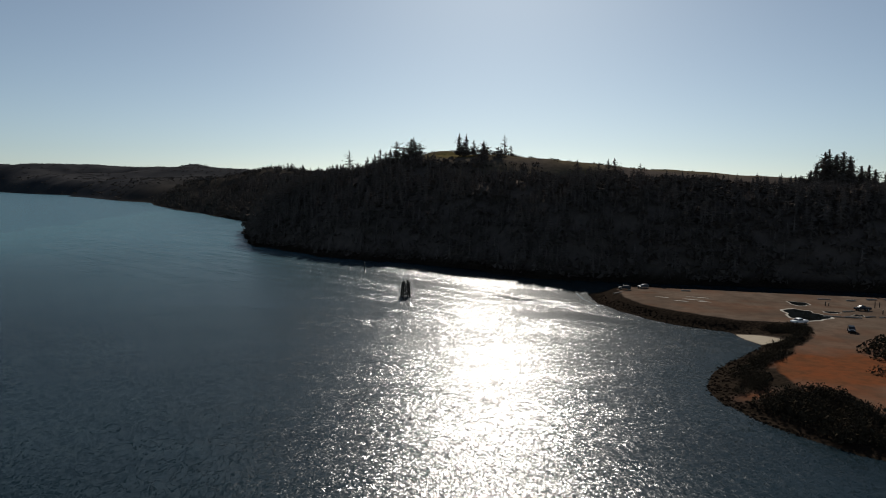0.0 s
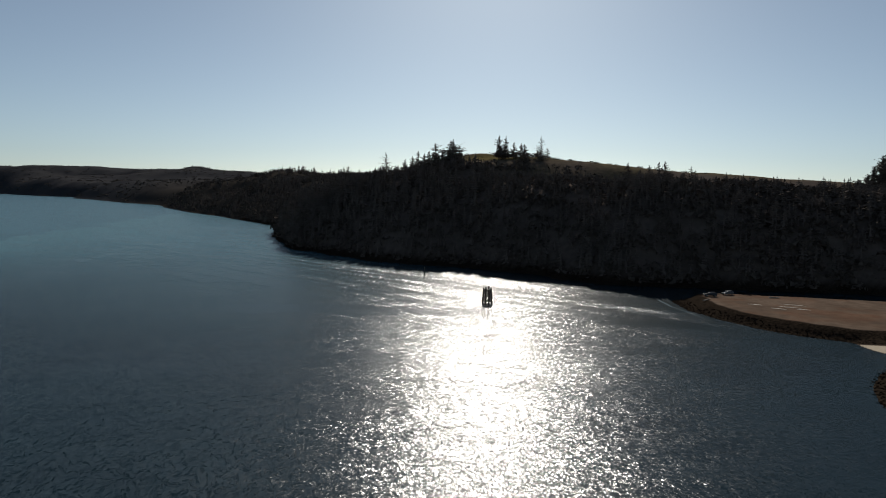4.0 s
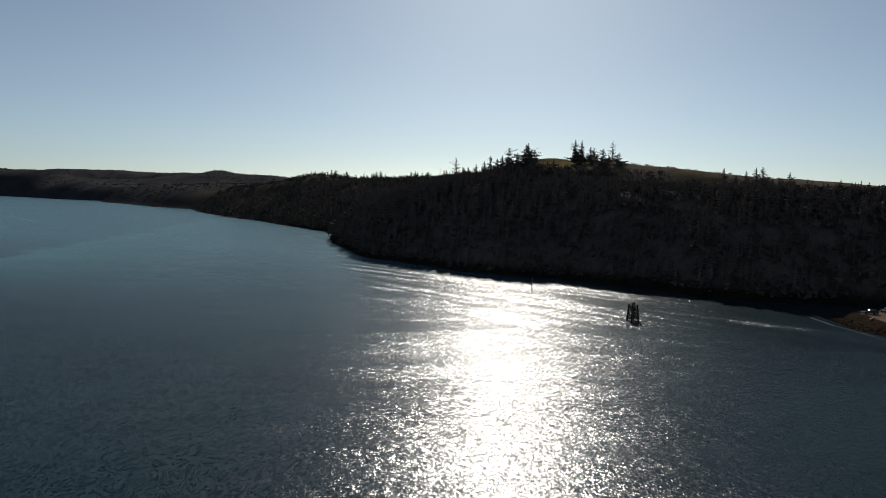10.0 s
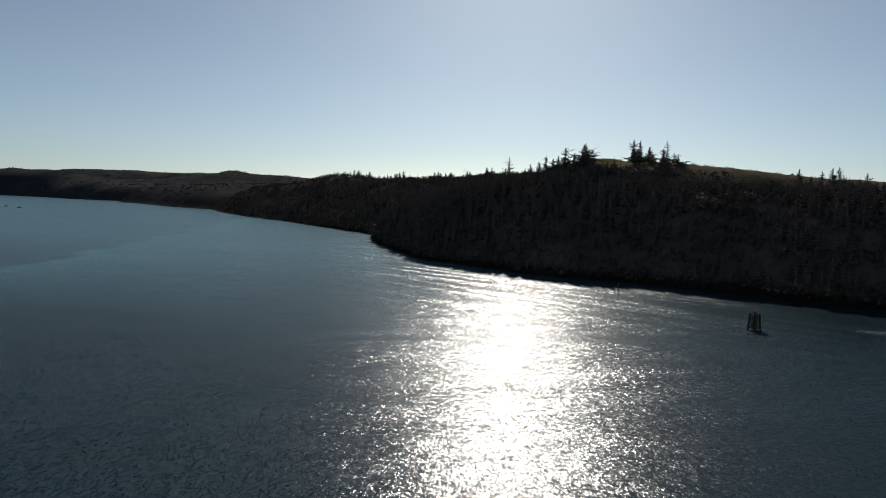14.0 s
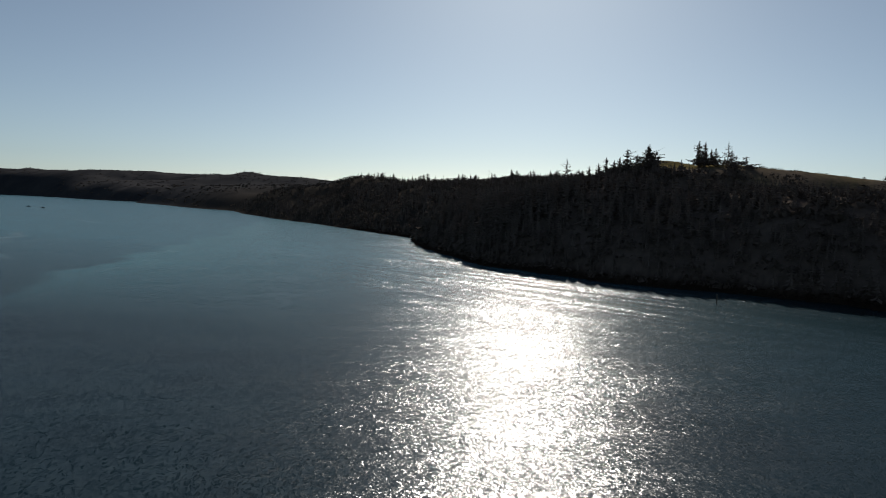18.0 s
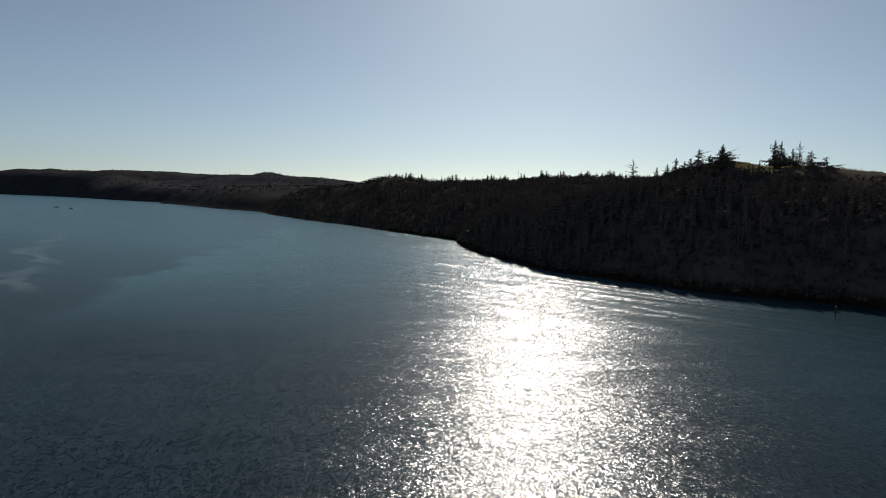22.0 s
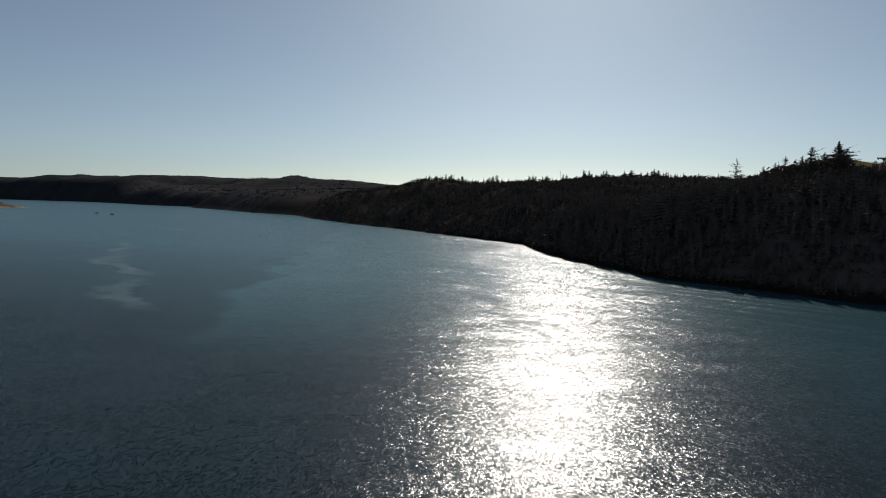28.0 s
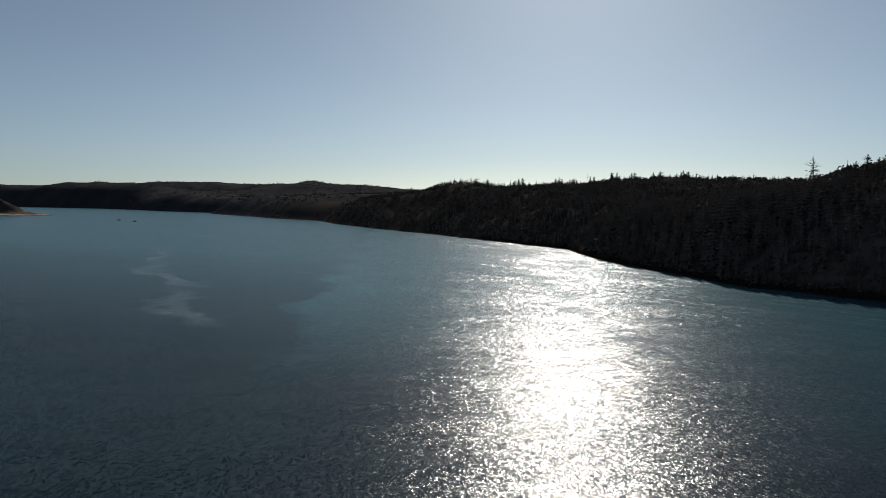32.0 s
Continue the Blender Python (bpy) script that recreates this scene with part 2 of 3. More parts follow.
# brink of the open sand above the banks, and the little beach in the cove
BRINK = [(106, 264), (101.7, 247), (102.7, 227), (108.5, 217), (114, 208.6), (119.6, 201.6), (127, 198.6), (134.5, 195.6), (136.7, 190), (125.2, 173.6),
         (116, 166), (106.5, 154.5), (100, 150.3), (93.7, 140), (92.8, 134), (91, 126.5), (97.5, 128.4), (98.5, 126), (97, 118.5), (95, 110.5),
         (98, 101), (122, 95), (200, 85), (400, 64), (699, 64), (699, 168), (300, 212), (206, 244), (154, 262), (134, 270), (119, 276), (110, 274)]
BEACH = [(112.5, 196), (112.5, 186), (114, 178), (123.8, 180), (122.6, 184.5), (120.5, 188.5)]
SPIT_SHORE = [(-1290, 2075), (-1310, 2035), (-1400, 2000), (-1600, 1980), (-2000, 1980), (-2700, 2100), (-2700, 2700), (-2000, 2500), (-1500, 2300), (-1340, 2150)]
# crest heights: x, y, height
HEADLAND = [(-86, 620, 27), (-84, 690, 31), (-82, 800, 32), (-68, 690, 37), (-60, 560, 36), (-40, 600, 42), (-20, 560, 50), (0, 566, 55), (25, 556, 60),
            (45, 545, 65), (62, 552, 70), (78, 592, 76), (92, 560, 71.5), (123, 580, 73), (150, 575, 70.5), (194, 570, 67), (214, 612, 69), (240, 570, 62.5), (287, 580, 57.5),
            (340, 580, 54.5), (400, 580, 51.5), (480, 560, 49), (20, 470, 46), (90, 470, 52), (160, 460, 46), (250, 440, 42), (330, 400, 42),
            (0, 700, 46), (100, 700, 56), (250, 720, 45), (400, 760, 42), (0, 850, 40), (150, 900, 44)]
INLAND = [(-150, 1050, 35), (-60, 1000, 45), (50, 1000, 56), (200, 1000, 60), (-250, 1350, 32), (-150, 1350, 60), (0, 1350, 70), (150, 1350, 80),
          (300, 1350, 88), (-290, 1600, 58), (-185, 1600, 83), (-110, 1620, 76), (-36, 1620, 78), (64, 1600, 84), (165, 1600, 94), (279, 1600, 102),
          (400, 1600, 84), (700, 1600, 50), (1200, 1500, 45), (600, 900, 44), (1000, 700, 44), (-400, 1900, 48), (-300, 2300, 70)]
FAR_HILLS = [(-3600, 4850, 160), (-2906, 4850, 155), (-2722, 4850, 173), (-2575, 4850, 162), (-2483, 4850, 176), (-2353, 4850, 161), (-2106, 4500, 163),
             (-1985, 4500, 156), (-1847, 4500, 168), (-1673, 4500, 162), (-1569, 4500, 165), (-1429, 4500, 151), (-1324, 4500, 147), (-1218, 4500, 146),
             (-1082, 4200, 145), (-950, 4200, 170), (-868, 4200, 167), (-801, 4200, 137), (-758, 4500, 117), (-700, 4500, 106), (-539, 4500, 96), (0, 4300, 90),
             (1200, 4000, 70), (-1000, 3300, 70), (-700, 2800, 66), (-520, 2400, 62), (-1450, 3850, 85), (-300, 3000, 85), (500, 2600, 100)]


def shore_distance(pts, x, y):
    """Metres to a closed shoreline, positive inside it."""
    best, inside = np.full(x.shape, 1e9), np.zeros(x.shape, bool)
    for (ax, ay), (bx, by) in zip(pts, pts[1:] + pts[:1]):
        dx, dy = bx - ax, by - ay
        s = np.clip(((x - ax) * dx + (y - ay) * dy) / (dx * dx + dy * dy), 0, 1)
        best = np.minimum(best, np.hypot(x - ax - s * dx, y - ay - s * dy))
        if dy:
            inside ^= ((ay > y) != (by > y)) & (x < ax + (y - ay) / dy * dx)
    return np.where(inside, best, -best)


def lumps(x, y, size, seed):
    """Smooth random relief between -1 and 1."""
    rng = np.random.RandomState(seed)
    grid = rng.uniform(-1, 1, (64, 64))
    u, v = x / size + 7.3, y / size + 3.1
    i, j = np.floor(u).astype(int), np.floor(v).astype(int)
    a, b = u - i, v - j
    a, b = a * a * (3 - 2 * a), b * b * (3 - 2 * b)
    g = lambda p, q: grid[p % 64, q % 64]
    return (g(i, j) * (1 - a) + g(i + 1, j) * a) * (1 - b) + (g(i, j + 1) * (1 - a) + g(i + 1, j + 1) * a) * b


def crest(x, y):
    num, den = np.zeros(x.shape), np.zeros(x.shape)
    for px, py, pz in HEADLAND + INLAND + FAR_HILLS:
        soft = 12 + 0.009 * py
        w = 1.0 / (((x - px) ** 2 + (y - py) ** 2) + soft * soft) ** 1.8 * (0.2 + py / 1000.0) ** 2
        num, den = num + w * pz, den + w
    return num / den


def ground_height(x, y):
    x, y = np.asarray(x, float), np.asarray(y, float)
    d = shore_distance(HILL_SHORE + FAR_SHORE, x, y)
    d = d + 4 * lumps(x, y, 23, 1) * np.clip((900 - y) / 300, 0.2, 1)
    steep = 34 + 0.02 * np.clip(y - 700, 0, 4000) - 17 * np.exp(-((x + 90) / 45) ** 2 - ((y - 690) / 130) ** 4)
    c = crest(x, y) + lumps(x, y, 30, 2) * 1.5 + lumps(x, y, 90, 3) * np.clip(y / 500, 0.5, 5) + lumps(x, y, 260, 4) * np.clip((y - 900) / 250, 0, 5) + (lumps(x, y, 120, 15) + 0.5 * lumps(x, y, 55, 16)) * np.clip((y - 1900) / 300, 0, 3)
    hill = np.where(d > 0, 0.3 + c * (1 - np.exp(-(np.maximum(d, 0) / steep) ** 1.25)), np.maximum(d * 0.12, -4))
    f = shore_distance(FLAT_SHORE, x, y) + 1.2 * lumps(x, y, 9, 5)
    b = shore_distance(BRINK, x, y) + 0.7 * lumps(x, y, 6, 12)
    k = np.where(b > 0, 1.0, np.clip(f, 0, 99) / (np.clip(f, 0, 99) + np.maximum(-b, 0) + 0.3))
    flat = np.where(f > 0, 0.1 + 2.7 * k * k * (3 - 2 * k) + 0.05 * lumps(x, y, 12, 6) * k, np.maximum(f * 0.12, -4))
    cove = np.clip((shore_distance(BEACH, x, y) + 1.0) / 1.5, 0, 1)
    flat = flat * (1 - cove) + np.minimum(flat, 0.05 + 0.1 * f) * cove
    s = shore_distance(SPIT_SHORE, x, y) + 6 * lumps(x, y, 40, 7)
    spit = np.where(s > 0, np.minimum(s * 0.13, 8) + np.clip((s - 62) * 0.7, 0, 56) + lumps(x, y, 60, 7) * np.clip((s - 62) * 0.1, 0, 6), np.maximum(s * 0.12, -4))
    return np.maximum(np.maximum(hill, flat), spit), d, f, s


def mesh_object(name, verts, faces, material, smooth=True):
    me = bpy.data.meshes.new(name)
    me.from_pydata(verts, [], faces)
    me.materials.append(material)
    if smooth:
        me.shade_smooth()
    return new(name, me)


def build_ground():
    ang = np.concatenate([np.linspace(-1.0, 0.24, 230)[:-1], np.linspace(0.24, 0.72, 240)[:-1], np.linspace(0.72, 0.95, 40)])
    ys = np.concatenate([np.linspace(60, 90, 12)[:-1], np.linspace(90, 290, 280)[:-1], 290.0 * np.exp(np.linspace(0, math.log(4985 / 290.0), 380))])
    Y, A = np.meshgrid(ys, ang, indexing="ij")
    X = A * Y + 40 * A
    z, d, f, s = ground_height(X.ravel(), Y.ravel())
    verts = np.stack([X.ravel(), Y.ravel(), z], 1)
    n, m = Y.shape
    idx = np.arange(n * m).reshape(n, m)
    q = np.stack([idx[:-1, :-1], idx[:-1, 1:], idx[1:, 1:], idx[1:, :-1]], -1).reshape(-1, 4)
    keep = z[q].max(1) > -2.5
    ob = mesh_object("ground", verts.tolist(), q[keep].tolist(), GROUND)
    x, y = X.ravel(), Y.ravel()
    on_flat = (f > -2) & (d < 4)
    b = shore_distance(BRINK, x, y) + 0.7 * lumps(x, y, 6, 12)
    sand = np.clip((b + 0.2 + 0.5 * lumps(x, y, 4, 10)) / 0.8, 0, 1) * on_flat
    beach = on_flat * np.clip(shore_distance(BEACH, x, y) / 0.8, 0, 1) * (z > 0.02)
    rust = 0.95 * np.exp(-(((x - 110) / 20) ** 2 + ((y - 143) / 13) ** 2) ** 2) + 0.5 * np.clip((196 - y) / 45, 0, 1)
    rust = np.clip(rust + 0.28 * lumps(x, y, 7, 13) - 0.15 * lumps(x, y, 19, 18), 0, 1) * on_flat * (sand > 0)
    track = np.abs((x - 128 - 0.42 * (y - 200) + 2.5 * lumps(x, y, 30, 14)) % 17 - 1.5)
    sand = sand * (1 - 0.14 * np.clip(0.3 + lumps(x, y, 22, 17), 0, 1) * np.exp(-(track / 0.5) ** 2))
    bare = np.exp(-(((x - 82.5) / 5) ** 2 + ((y - 130) / 3) ** 2)) + np.exp(-(((x - 97) / 3) ** 2 + ((y - 147) / 3) ** 2))
    sand = np.maximum(sand, np.clip(bare * 1.3 - 0.2, 0, 0.75))
    rust = np.maximum(rust, 0.8 * np.clip(bare, 0, 1))
    sand = np.maximum(sand, 2 * beach)
    meadow = 0.6 * np.clip(0.15 + 1.1 * lumps(x, y, 45, 8) + 0.35 * lumps(x, y, 14, 9), 0, 1) * np.clip((d - 90) / 40, 0, 1) * np.clip((720 - y) / 60, 0, 1)
    knob = np.exp(-(((x - 95) / 42) ** 2 + ((y - 560) / 30) ** 2))
    meadow = np.maximum(meadow, np.clip(knob * 1.6, 0, 1))
    spit_sand = 1.0 * (s > 0) * (s < 70) + 0.8 * (s > 8) * (s < 26) + ((np.hypot(x + 106, y - 765) < 13) & (z > 3) & (z < 22))
    rock = on_flat * np.clip(1 - sand, 0, 1) * (1 - beach)
    rock = np.maximum(rock, (d > -20) * np.clip((6 - z) / 3, 0, 1) * (f < -2) * (s < 0) * (y < 1000))
    zone = np.stack([np.maximum(sand, 1.0 * spit_sand), rust, meadow * (1 - on_flat), rock], 1)
    col = ob.data.color_attributes.new("zone", "FLOAT_COLOR", "POINT")
    col.data.foreach_set("color", zone.astype(np.float32).ravel())
    return tagged(ob, "coastal ground of forested hills, dry meadow, sand flat and rust-red earth", "ground", kind="structure")


build_ground()
def build_water():
    xs = np.concatenate([np.linspace(-5200, -600, 24)[:-1], np.linspace(-600, -240, 13)[:-1], np.linspace(-240, 260, 84)[:-1], np.linspace(260, 5200, 24)])
    ys = np.concatenate([np.linspace(-4700, 0, 12)[:-1], np.linspace(0, 200, 8)[:-1], np.linspace(200, 1100, 130)[:-1], np.linspace(1100, 7700, 40)])
    X, Y = np.meshgrid(xs, ys)
    n, m = X.shape
    x, y = X.ravel(), Y.ravel()
    idx = np.arange(n * m).reshape(n, m)
    q = np.stack([idx[:-1, :-1], idx[:-1, 1:], idx[1:, 1:], idx[1:, :-1]], -1).reshape(-1, 4)
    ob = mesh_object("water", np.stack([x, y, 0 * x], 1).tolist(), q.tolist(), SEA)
    off = -shore_distance(HILL_SHORE + FAR_SHORE, x, y)
    near = np.clip(1.25 - np.maximum(off, 0) / 130.0, 0, 1) * np.clip((1300 - y) / 300, 0, 1)
    ob.data.attributes.new("shoal", "FLOAT", "POINT").data.foreach_set("value", near.astype(np.float32))
    return tagged(ob, "wide rippled blue-grey bay with glittering sunlight", "water", kind="structure")


build_water()


# ---- trees ----
class Soup:
    """Collects triangles of one mesh."""

    def __init__(self):
        self.v, self.f = [], []

    def add(self, verts, faces):
        k = len(self.v)
        self.v += verts
        self.f += [tuple(i + k for i in f) for f in faces]


def conifer_soup(soup, rng, height, width, x=0, y=0, z=0, tiers=11, arms=7, bare=0.12, ragged=0.35):
    """Drooping whorls of boughs round an axis; each bough is a bent, tapering blade."""
    n = 6
    ring = [(x + 0.55 * width * rng.uniform(0.7, 1.2) * math.cos(6.2832 * i / n), y + 0.55 * width * rng.uniform(0.7, 1.2) * math.sin(6.2832 * i / n),
             z + height * (bare + rng.uniform(0, 0.08))) for i in range(n)]
    soup.add([(0.6 * a + 0.4 * x, 0.6 * b + 0.4 * y, c) for a, b, c in ring] + [(x, y, z + height * 0.93)], [(i, (i + 1) % n, n) for i in range(n)])
    for i in range(tiers):
        k = i / (tiers - 1)
        h = height * (bare + (1 - bare) * k ** 0.9)
        r = width * (1 - k) ** 0.8 + 0.03 * height * 0.3
        off = rng.uniform(0, 6.3)
        for a in range(arms):
            if rng.uniform() < 0.12:
                continue
            t = off + a * 6.283 / arms + rng.uniform(-0.3, 0.3)
            L = r * rng.uniform(1 - ragged, 1 + ragged)
            c, s = math.cos(t), math.sin(t)
            w = L * 0.28
            up = height * 0.035
            droop = L * rng.uniform(0.3, 0.7)
            px, py, pz = x, y, z + h
            soup.add([(px, py, pz + up), (px + c * L * 0.6 - s * w, py + s * L * 0.6 + c * w, pz - droop * 0.5),
                      (px + c * L, py + s * L, pz - droop * (0.6 if k < 0.5 else 0.2)),
                      (px + c * L * 0.6 + s * w, py + s * L * 0.6 - c * w, pz - droop * 0.5), (px + c * L * 0.3, py + s * L * 0.3, pz - up * 1.5)],
                     [(0, 1, 2), (0, 2, 3), (4, 2, 1), (4, 3, 2)])
    soup.add([(x + 0.02 * height, y, z + height * 0.9), (x - 0.012 * height, y + 0.017 * height, z + height * 0.9),
              (x - 0.012 * height, y - 0.017 * height, z + height * 0.9), (x, y, z + height * 1.04)], [(0, 1, 3), (1, 2, 3), (2, 0, 3)])


def shrub_soup(soup, rng, height, width, x=0, y=0, z=0, leaves=60):
    """An uneven dome of leaf clumps."""
    for _ in range(leaves):
        a, e, q = rng.uniform(0, 6.283), math.asin(rng.uniform(-0.1, 1)), rng.uniform(0.55, 1.05)
        px, py = x + math.cos(a) * math.cos(e) * width * q, y + math.sin(a) * math.cos(e) * width * q
        pz = z + max(0.1, math.sin(e)) * height * q * rng.uniform(0.8, 1.1)
        s = min(width, height) * rng.uniform(0.8, 1.7) / leaves ** 0.45
        v = [(px + rng.uniform(-s, s), py + rng.uniform(-s, s), max(z - 0.2, pz + rng.uniform(-s, s))) for _ in range(4)]
        soup.add(v, [(0, 1, 2), (0, 2, 3), (0, 3, 1), (1, 3, 2)])


def cylinder_soup(soup, a, b, ra, rb, sides=7):
    a, b = Vector(a), Vector(b)
    d = (b - a).normalized()
    u = d.orthogonal().normalized()
    w = d.cross(u)
    ring = [u * math.cos(6.2832 * i / sides) + w * math.sin(6.2832 * i / sides) for i in range(sides)]
    v = [tuple(a + r * ra) for r in ring] + [tuple(b + r * rb) for r in ring]
    f = [(i, (i + 1) % sides, sides + (i + 1) % sides, sides + i) for i in range(sides)]
    soup.add(v, f + [tuple(range(sides))[::-1], tuple(range(sides, 2 * sides))])


def part(name, soup, material, parent, label="", smooth=False):
    ob = mesh_object(name, soup.v, soup.f, material, smooth)
    ob.parent = parent
    if label:
        ob["label"] = label
    return ob


def base(name, x, y, z, rz=0.0):
    ob = new(name)
    ob.matrix_basis = pose(x, y, z, 0, 0, rz)
    return ob


def height_at(x, y):
    return float(ground_height(np.array([x]), np.array([y]))[0][0])


def spruce_crown(boughs, sprays, rng, h, width, bare, sparse, belly):
    """Wind-shaped crown: single limbs of uneven length, each hung with ragged sprays of needles."""
    lobe = rng.uniform(0, 6.28, 3)
    limbs = int(h * (8.0 - 4.0 * sparse)) + 20
    for i in range(limbs):
        k = (i + rng.uniform(0, 1)) / limbs
        z = h * (bare + (0.985 - bare) * k)
        a = rng.uniform(0, 6.283)
        reach = width * (1 - k) ** (belly + 0.42) * (0.72 + 0.28 * math.sin(a + lobe[0] + 3 * k) + 0.22 * math.sin(7 * k + lobe[1])) + 0.25
        reach *= rng.uniform(0.45, 1.25) if rng.uniform() > 0.12 else 1.5
        c, s = math.cos(a), math.sin(a)
        rise = reach * rng.uniform(-0.25, 0.22) + (0.25 * reach if k > 0.6 else -0.08 * reach)
        cylinder_soup(boughs, (0, 0, z), (c * reach, s * reach, z + rise), 0.05 + 0.05 * (1 - k), 0.02, 4)
        for q in np.arange(0.25 + 0.2 * sparse, 1.05, 0.75 / max(reach, 0.8)):
            if rng.uniform() < 0.25 * sparse:
                continue
            e = (0.25 + 0.75 * (1 - k)) * (1.15 - 0.3 * sparse) * rng.uniform(0.6, 1.35) * (1.25 - 0.5 * q)
            px, py, pz = c * reach * q, s * reach * q, z + rise * q
            v = [(px + rng.uniform(-e, e) * 1.3, py + rng.uniform(-e, e) * 1.3, pz + rng.uniform(-1.1, 0.55) * e) for _ in range(4)]
            sprays.add(v, [(0, 1, 2), (0, 2, 3), (0, 3, 1), (1, 3, 2)])


def tree(x, y, top, width, label, seed, bare=0.1, sparse=0.3, belly=0.7, lean=0.0):
    rng = np.random.RandomState(seed)
    z = height_at(x, y) - 0.3
    h = top - z
    ob = base("conifer_tree", x, y, z)
    ob.matrix_basis = pose(x, y, z, 0, lean, rng.uniform(0, 1))
    tagged(ob, label, "tree")
    t, b, c = Soup(), Soup(), Soup()
    cylinder_soup(t, (0, 0, 0), (0, 0, h * 0.5), h * 0.016 + 0.06, h * 0.009 + 0.04)
    cylinder_soup(t, (0, 0, h * 0.5), (0.1, 0, h), h * 0.009 + 0.04, 0.02)
    spruce_crown(b, c, rng, h, width * (3.0 - 0.6 * sparse), bare, sparse, belly)
    part("trunk", t, BARK, ob, "dark bark trunk")
    tagged(part("bough", b, BARK, ob), kind="stuff")
    part("crown", c, NEEDLES, ob)
    return ob


def shrub(x, y, h, w, label, seed, leaves=90, z=None):
    rng = np.random.RandomState(seed)
    ob = tagged(base("shrub", x, y, (height_at(x, y) if z is None else z) - 0.1), label, "shrub")
    s, c = Soup(), Soup()
    for i in range(4):
        a = rng.uniform(0, 6.28)
        cylinder_soup(s, (0, 0, -0.1), (math.cos(a) * w * 0.5, math.sin(a) * w * 0.5, h * 0.6), 0.06, 0.02, 5)
    shrub_soup(c, rng, h, w, leaves=leaves)
    part("stems", s, BARK, ob)
    part("leaves", c, SHRUBS, ob)
    return ob


# skyline trees of the headland: x, y, height of the tip, spread, lowest bough, openness, fullness, lean
SKYLINE = [(-3, 566, 73.5, 4.6, 0.15, 0.7, 0.8, -3), (11, 560, 68, 3.2, 0.05, 0.2, 0.6, 0), (16, 556, 70, 3.0, 0.05, 0.2, 0.6, 1), (20, 552, 74, 3.6, 0.08, 0.2, 0.6, 2),
           (25, 548, 72, 3.4, 0.05, 0.1, 0.5, 0), (29, 547, 74, 3.6, 0.05, 0.1, 0.5, -2), (33, 545, 80, 4.4, 0.1, 0.1, 0.5, 0), (38, 540, 76, 4.4, 0.05, 0.1, 0.5, 2),
           (44, 535, 82, 4.6, 0.05, 0.0, 0.5, -1), (46, 538, 83, 4.0, 0.05, 0.1, 0.5, 0), (50, 537, 78, 4.4, 0.05, 0.0, 0.45, 2), (82, 540, 87, 3.0, 0.15, 0.2, 0.5, 0),
           (87.5, 543, 87, 2.9, 0.1, 0.2, 0.5, 2), (93.2, 538, 82, 2.6, 0.1, 0.3, 0.55, 0), (108, 575, 84.5, 3.6, 0.1, 0.3, 0.55, 0),
           (129, 591, 92.5, 4.2, 0.1, 0.95, 0.8, 1), (134, 588, 82, 4.6, 0.02, 0.6, 0.5, 3), (99, 527, 80, 3.4, 0.02, 0.3, 0.5, 0), (111, 530, 76.5, 3.4, 0.02, 0.4, 0.5, 3), (126, 590, 80, 3.5, 0.02, 0.7, 0.5, 0), (146, 441, 63.5, 3.4, 0.1, 0.2, 0.5, 0),
           (155, 443, 59.5, 3.0, 0.1, 0.2, 0.5, 0), (160.5, 441, 62.5, 2.6, 0.1, 0.3, 0.6, 0), (166.8, 441, 64.5, 3.0, 0.1, 0.2, 0.6, 1), (171, 441, 65.2, 3.2, 0.1, 0.2, 0.5, 0),
           (176, 443, 59, 3.6, 0.1, 0.2, 0.4, 0), (189.3, 441, 62, 3.6, 0.1, 0.5, 0.5, 0), (185, 443, 58.5, 3.2, 0.1, 0.2, 0.4, 0)]
for i, (x, y, top, w, bare, sparse, belly, lean) in enumerate(SKYLINE):
    tree(x, y, top, w, "tall open-branched spruce standing on the bare knob" if sparse > 0.6 else "dark spruce standing on the headland's ridge", 100 + i, bare, sparse, belly, lean)
for i, (x, y, top, w) in enumerate([(278, 402, 55, 3.0), (283, 400, 58, 3.2), (288, 402, 63, 3.4), (292, 400, 70, 3.6), (296, 402, 72, 3.6), (299, 399, 68, 3.6), (302, 403, 69, 3.6), (306, 402, 71, 3.6),
                                    (309, 400, 68, 3.6), (313, 403, 65, 3.5), (318, 401, 62, 3.5), (324, 402, 62.5, 3.5), (330, 404, 60, 3.5), (337, 402, 61, 3.6), (345, 404, 58, 3.6)]):
    tree(x, y, top, 0.85 * w, "tall dark spruce in a grove beside the sand flat", 200 + i, 0.02, -0.7, 0.22)
shrub(298, 583, 5, 6, "dark rounded shrub on the bare ridge", 300, 160)

rng = np.random.RandomState(72)
for i in range(46):
    x = (-270, -150, -120, -60, 30, 60, 110, 150, 190, 240, 300, 350)[i % 12] + rng.normal(0, 6)
    y = 1596 + rng.uniform(-12, 12)
    tree(x, y, height_at(x, y) + rng.uniform(10, 20), rng.uniform(2.6, 4.4), "tall dark spruce rising above the inland ridge", 700 + i, 0.03, 0.05, 0.4)

for i, (x, y, hh, w) in enumerate([(205, 560, 2.2, 3.0), (219, 562, 2.0, 2.2), (293, 580, 3.2, 5.0), (300, 582, 3.6, 4.0), (350, 580, 1.6, 2.4), (369, 580, 2.2, 2.4)]):
    shrub(x, y, hh, w, "dark wind-clipped shrub on the bare ridge", 640 + i, 140)

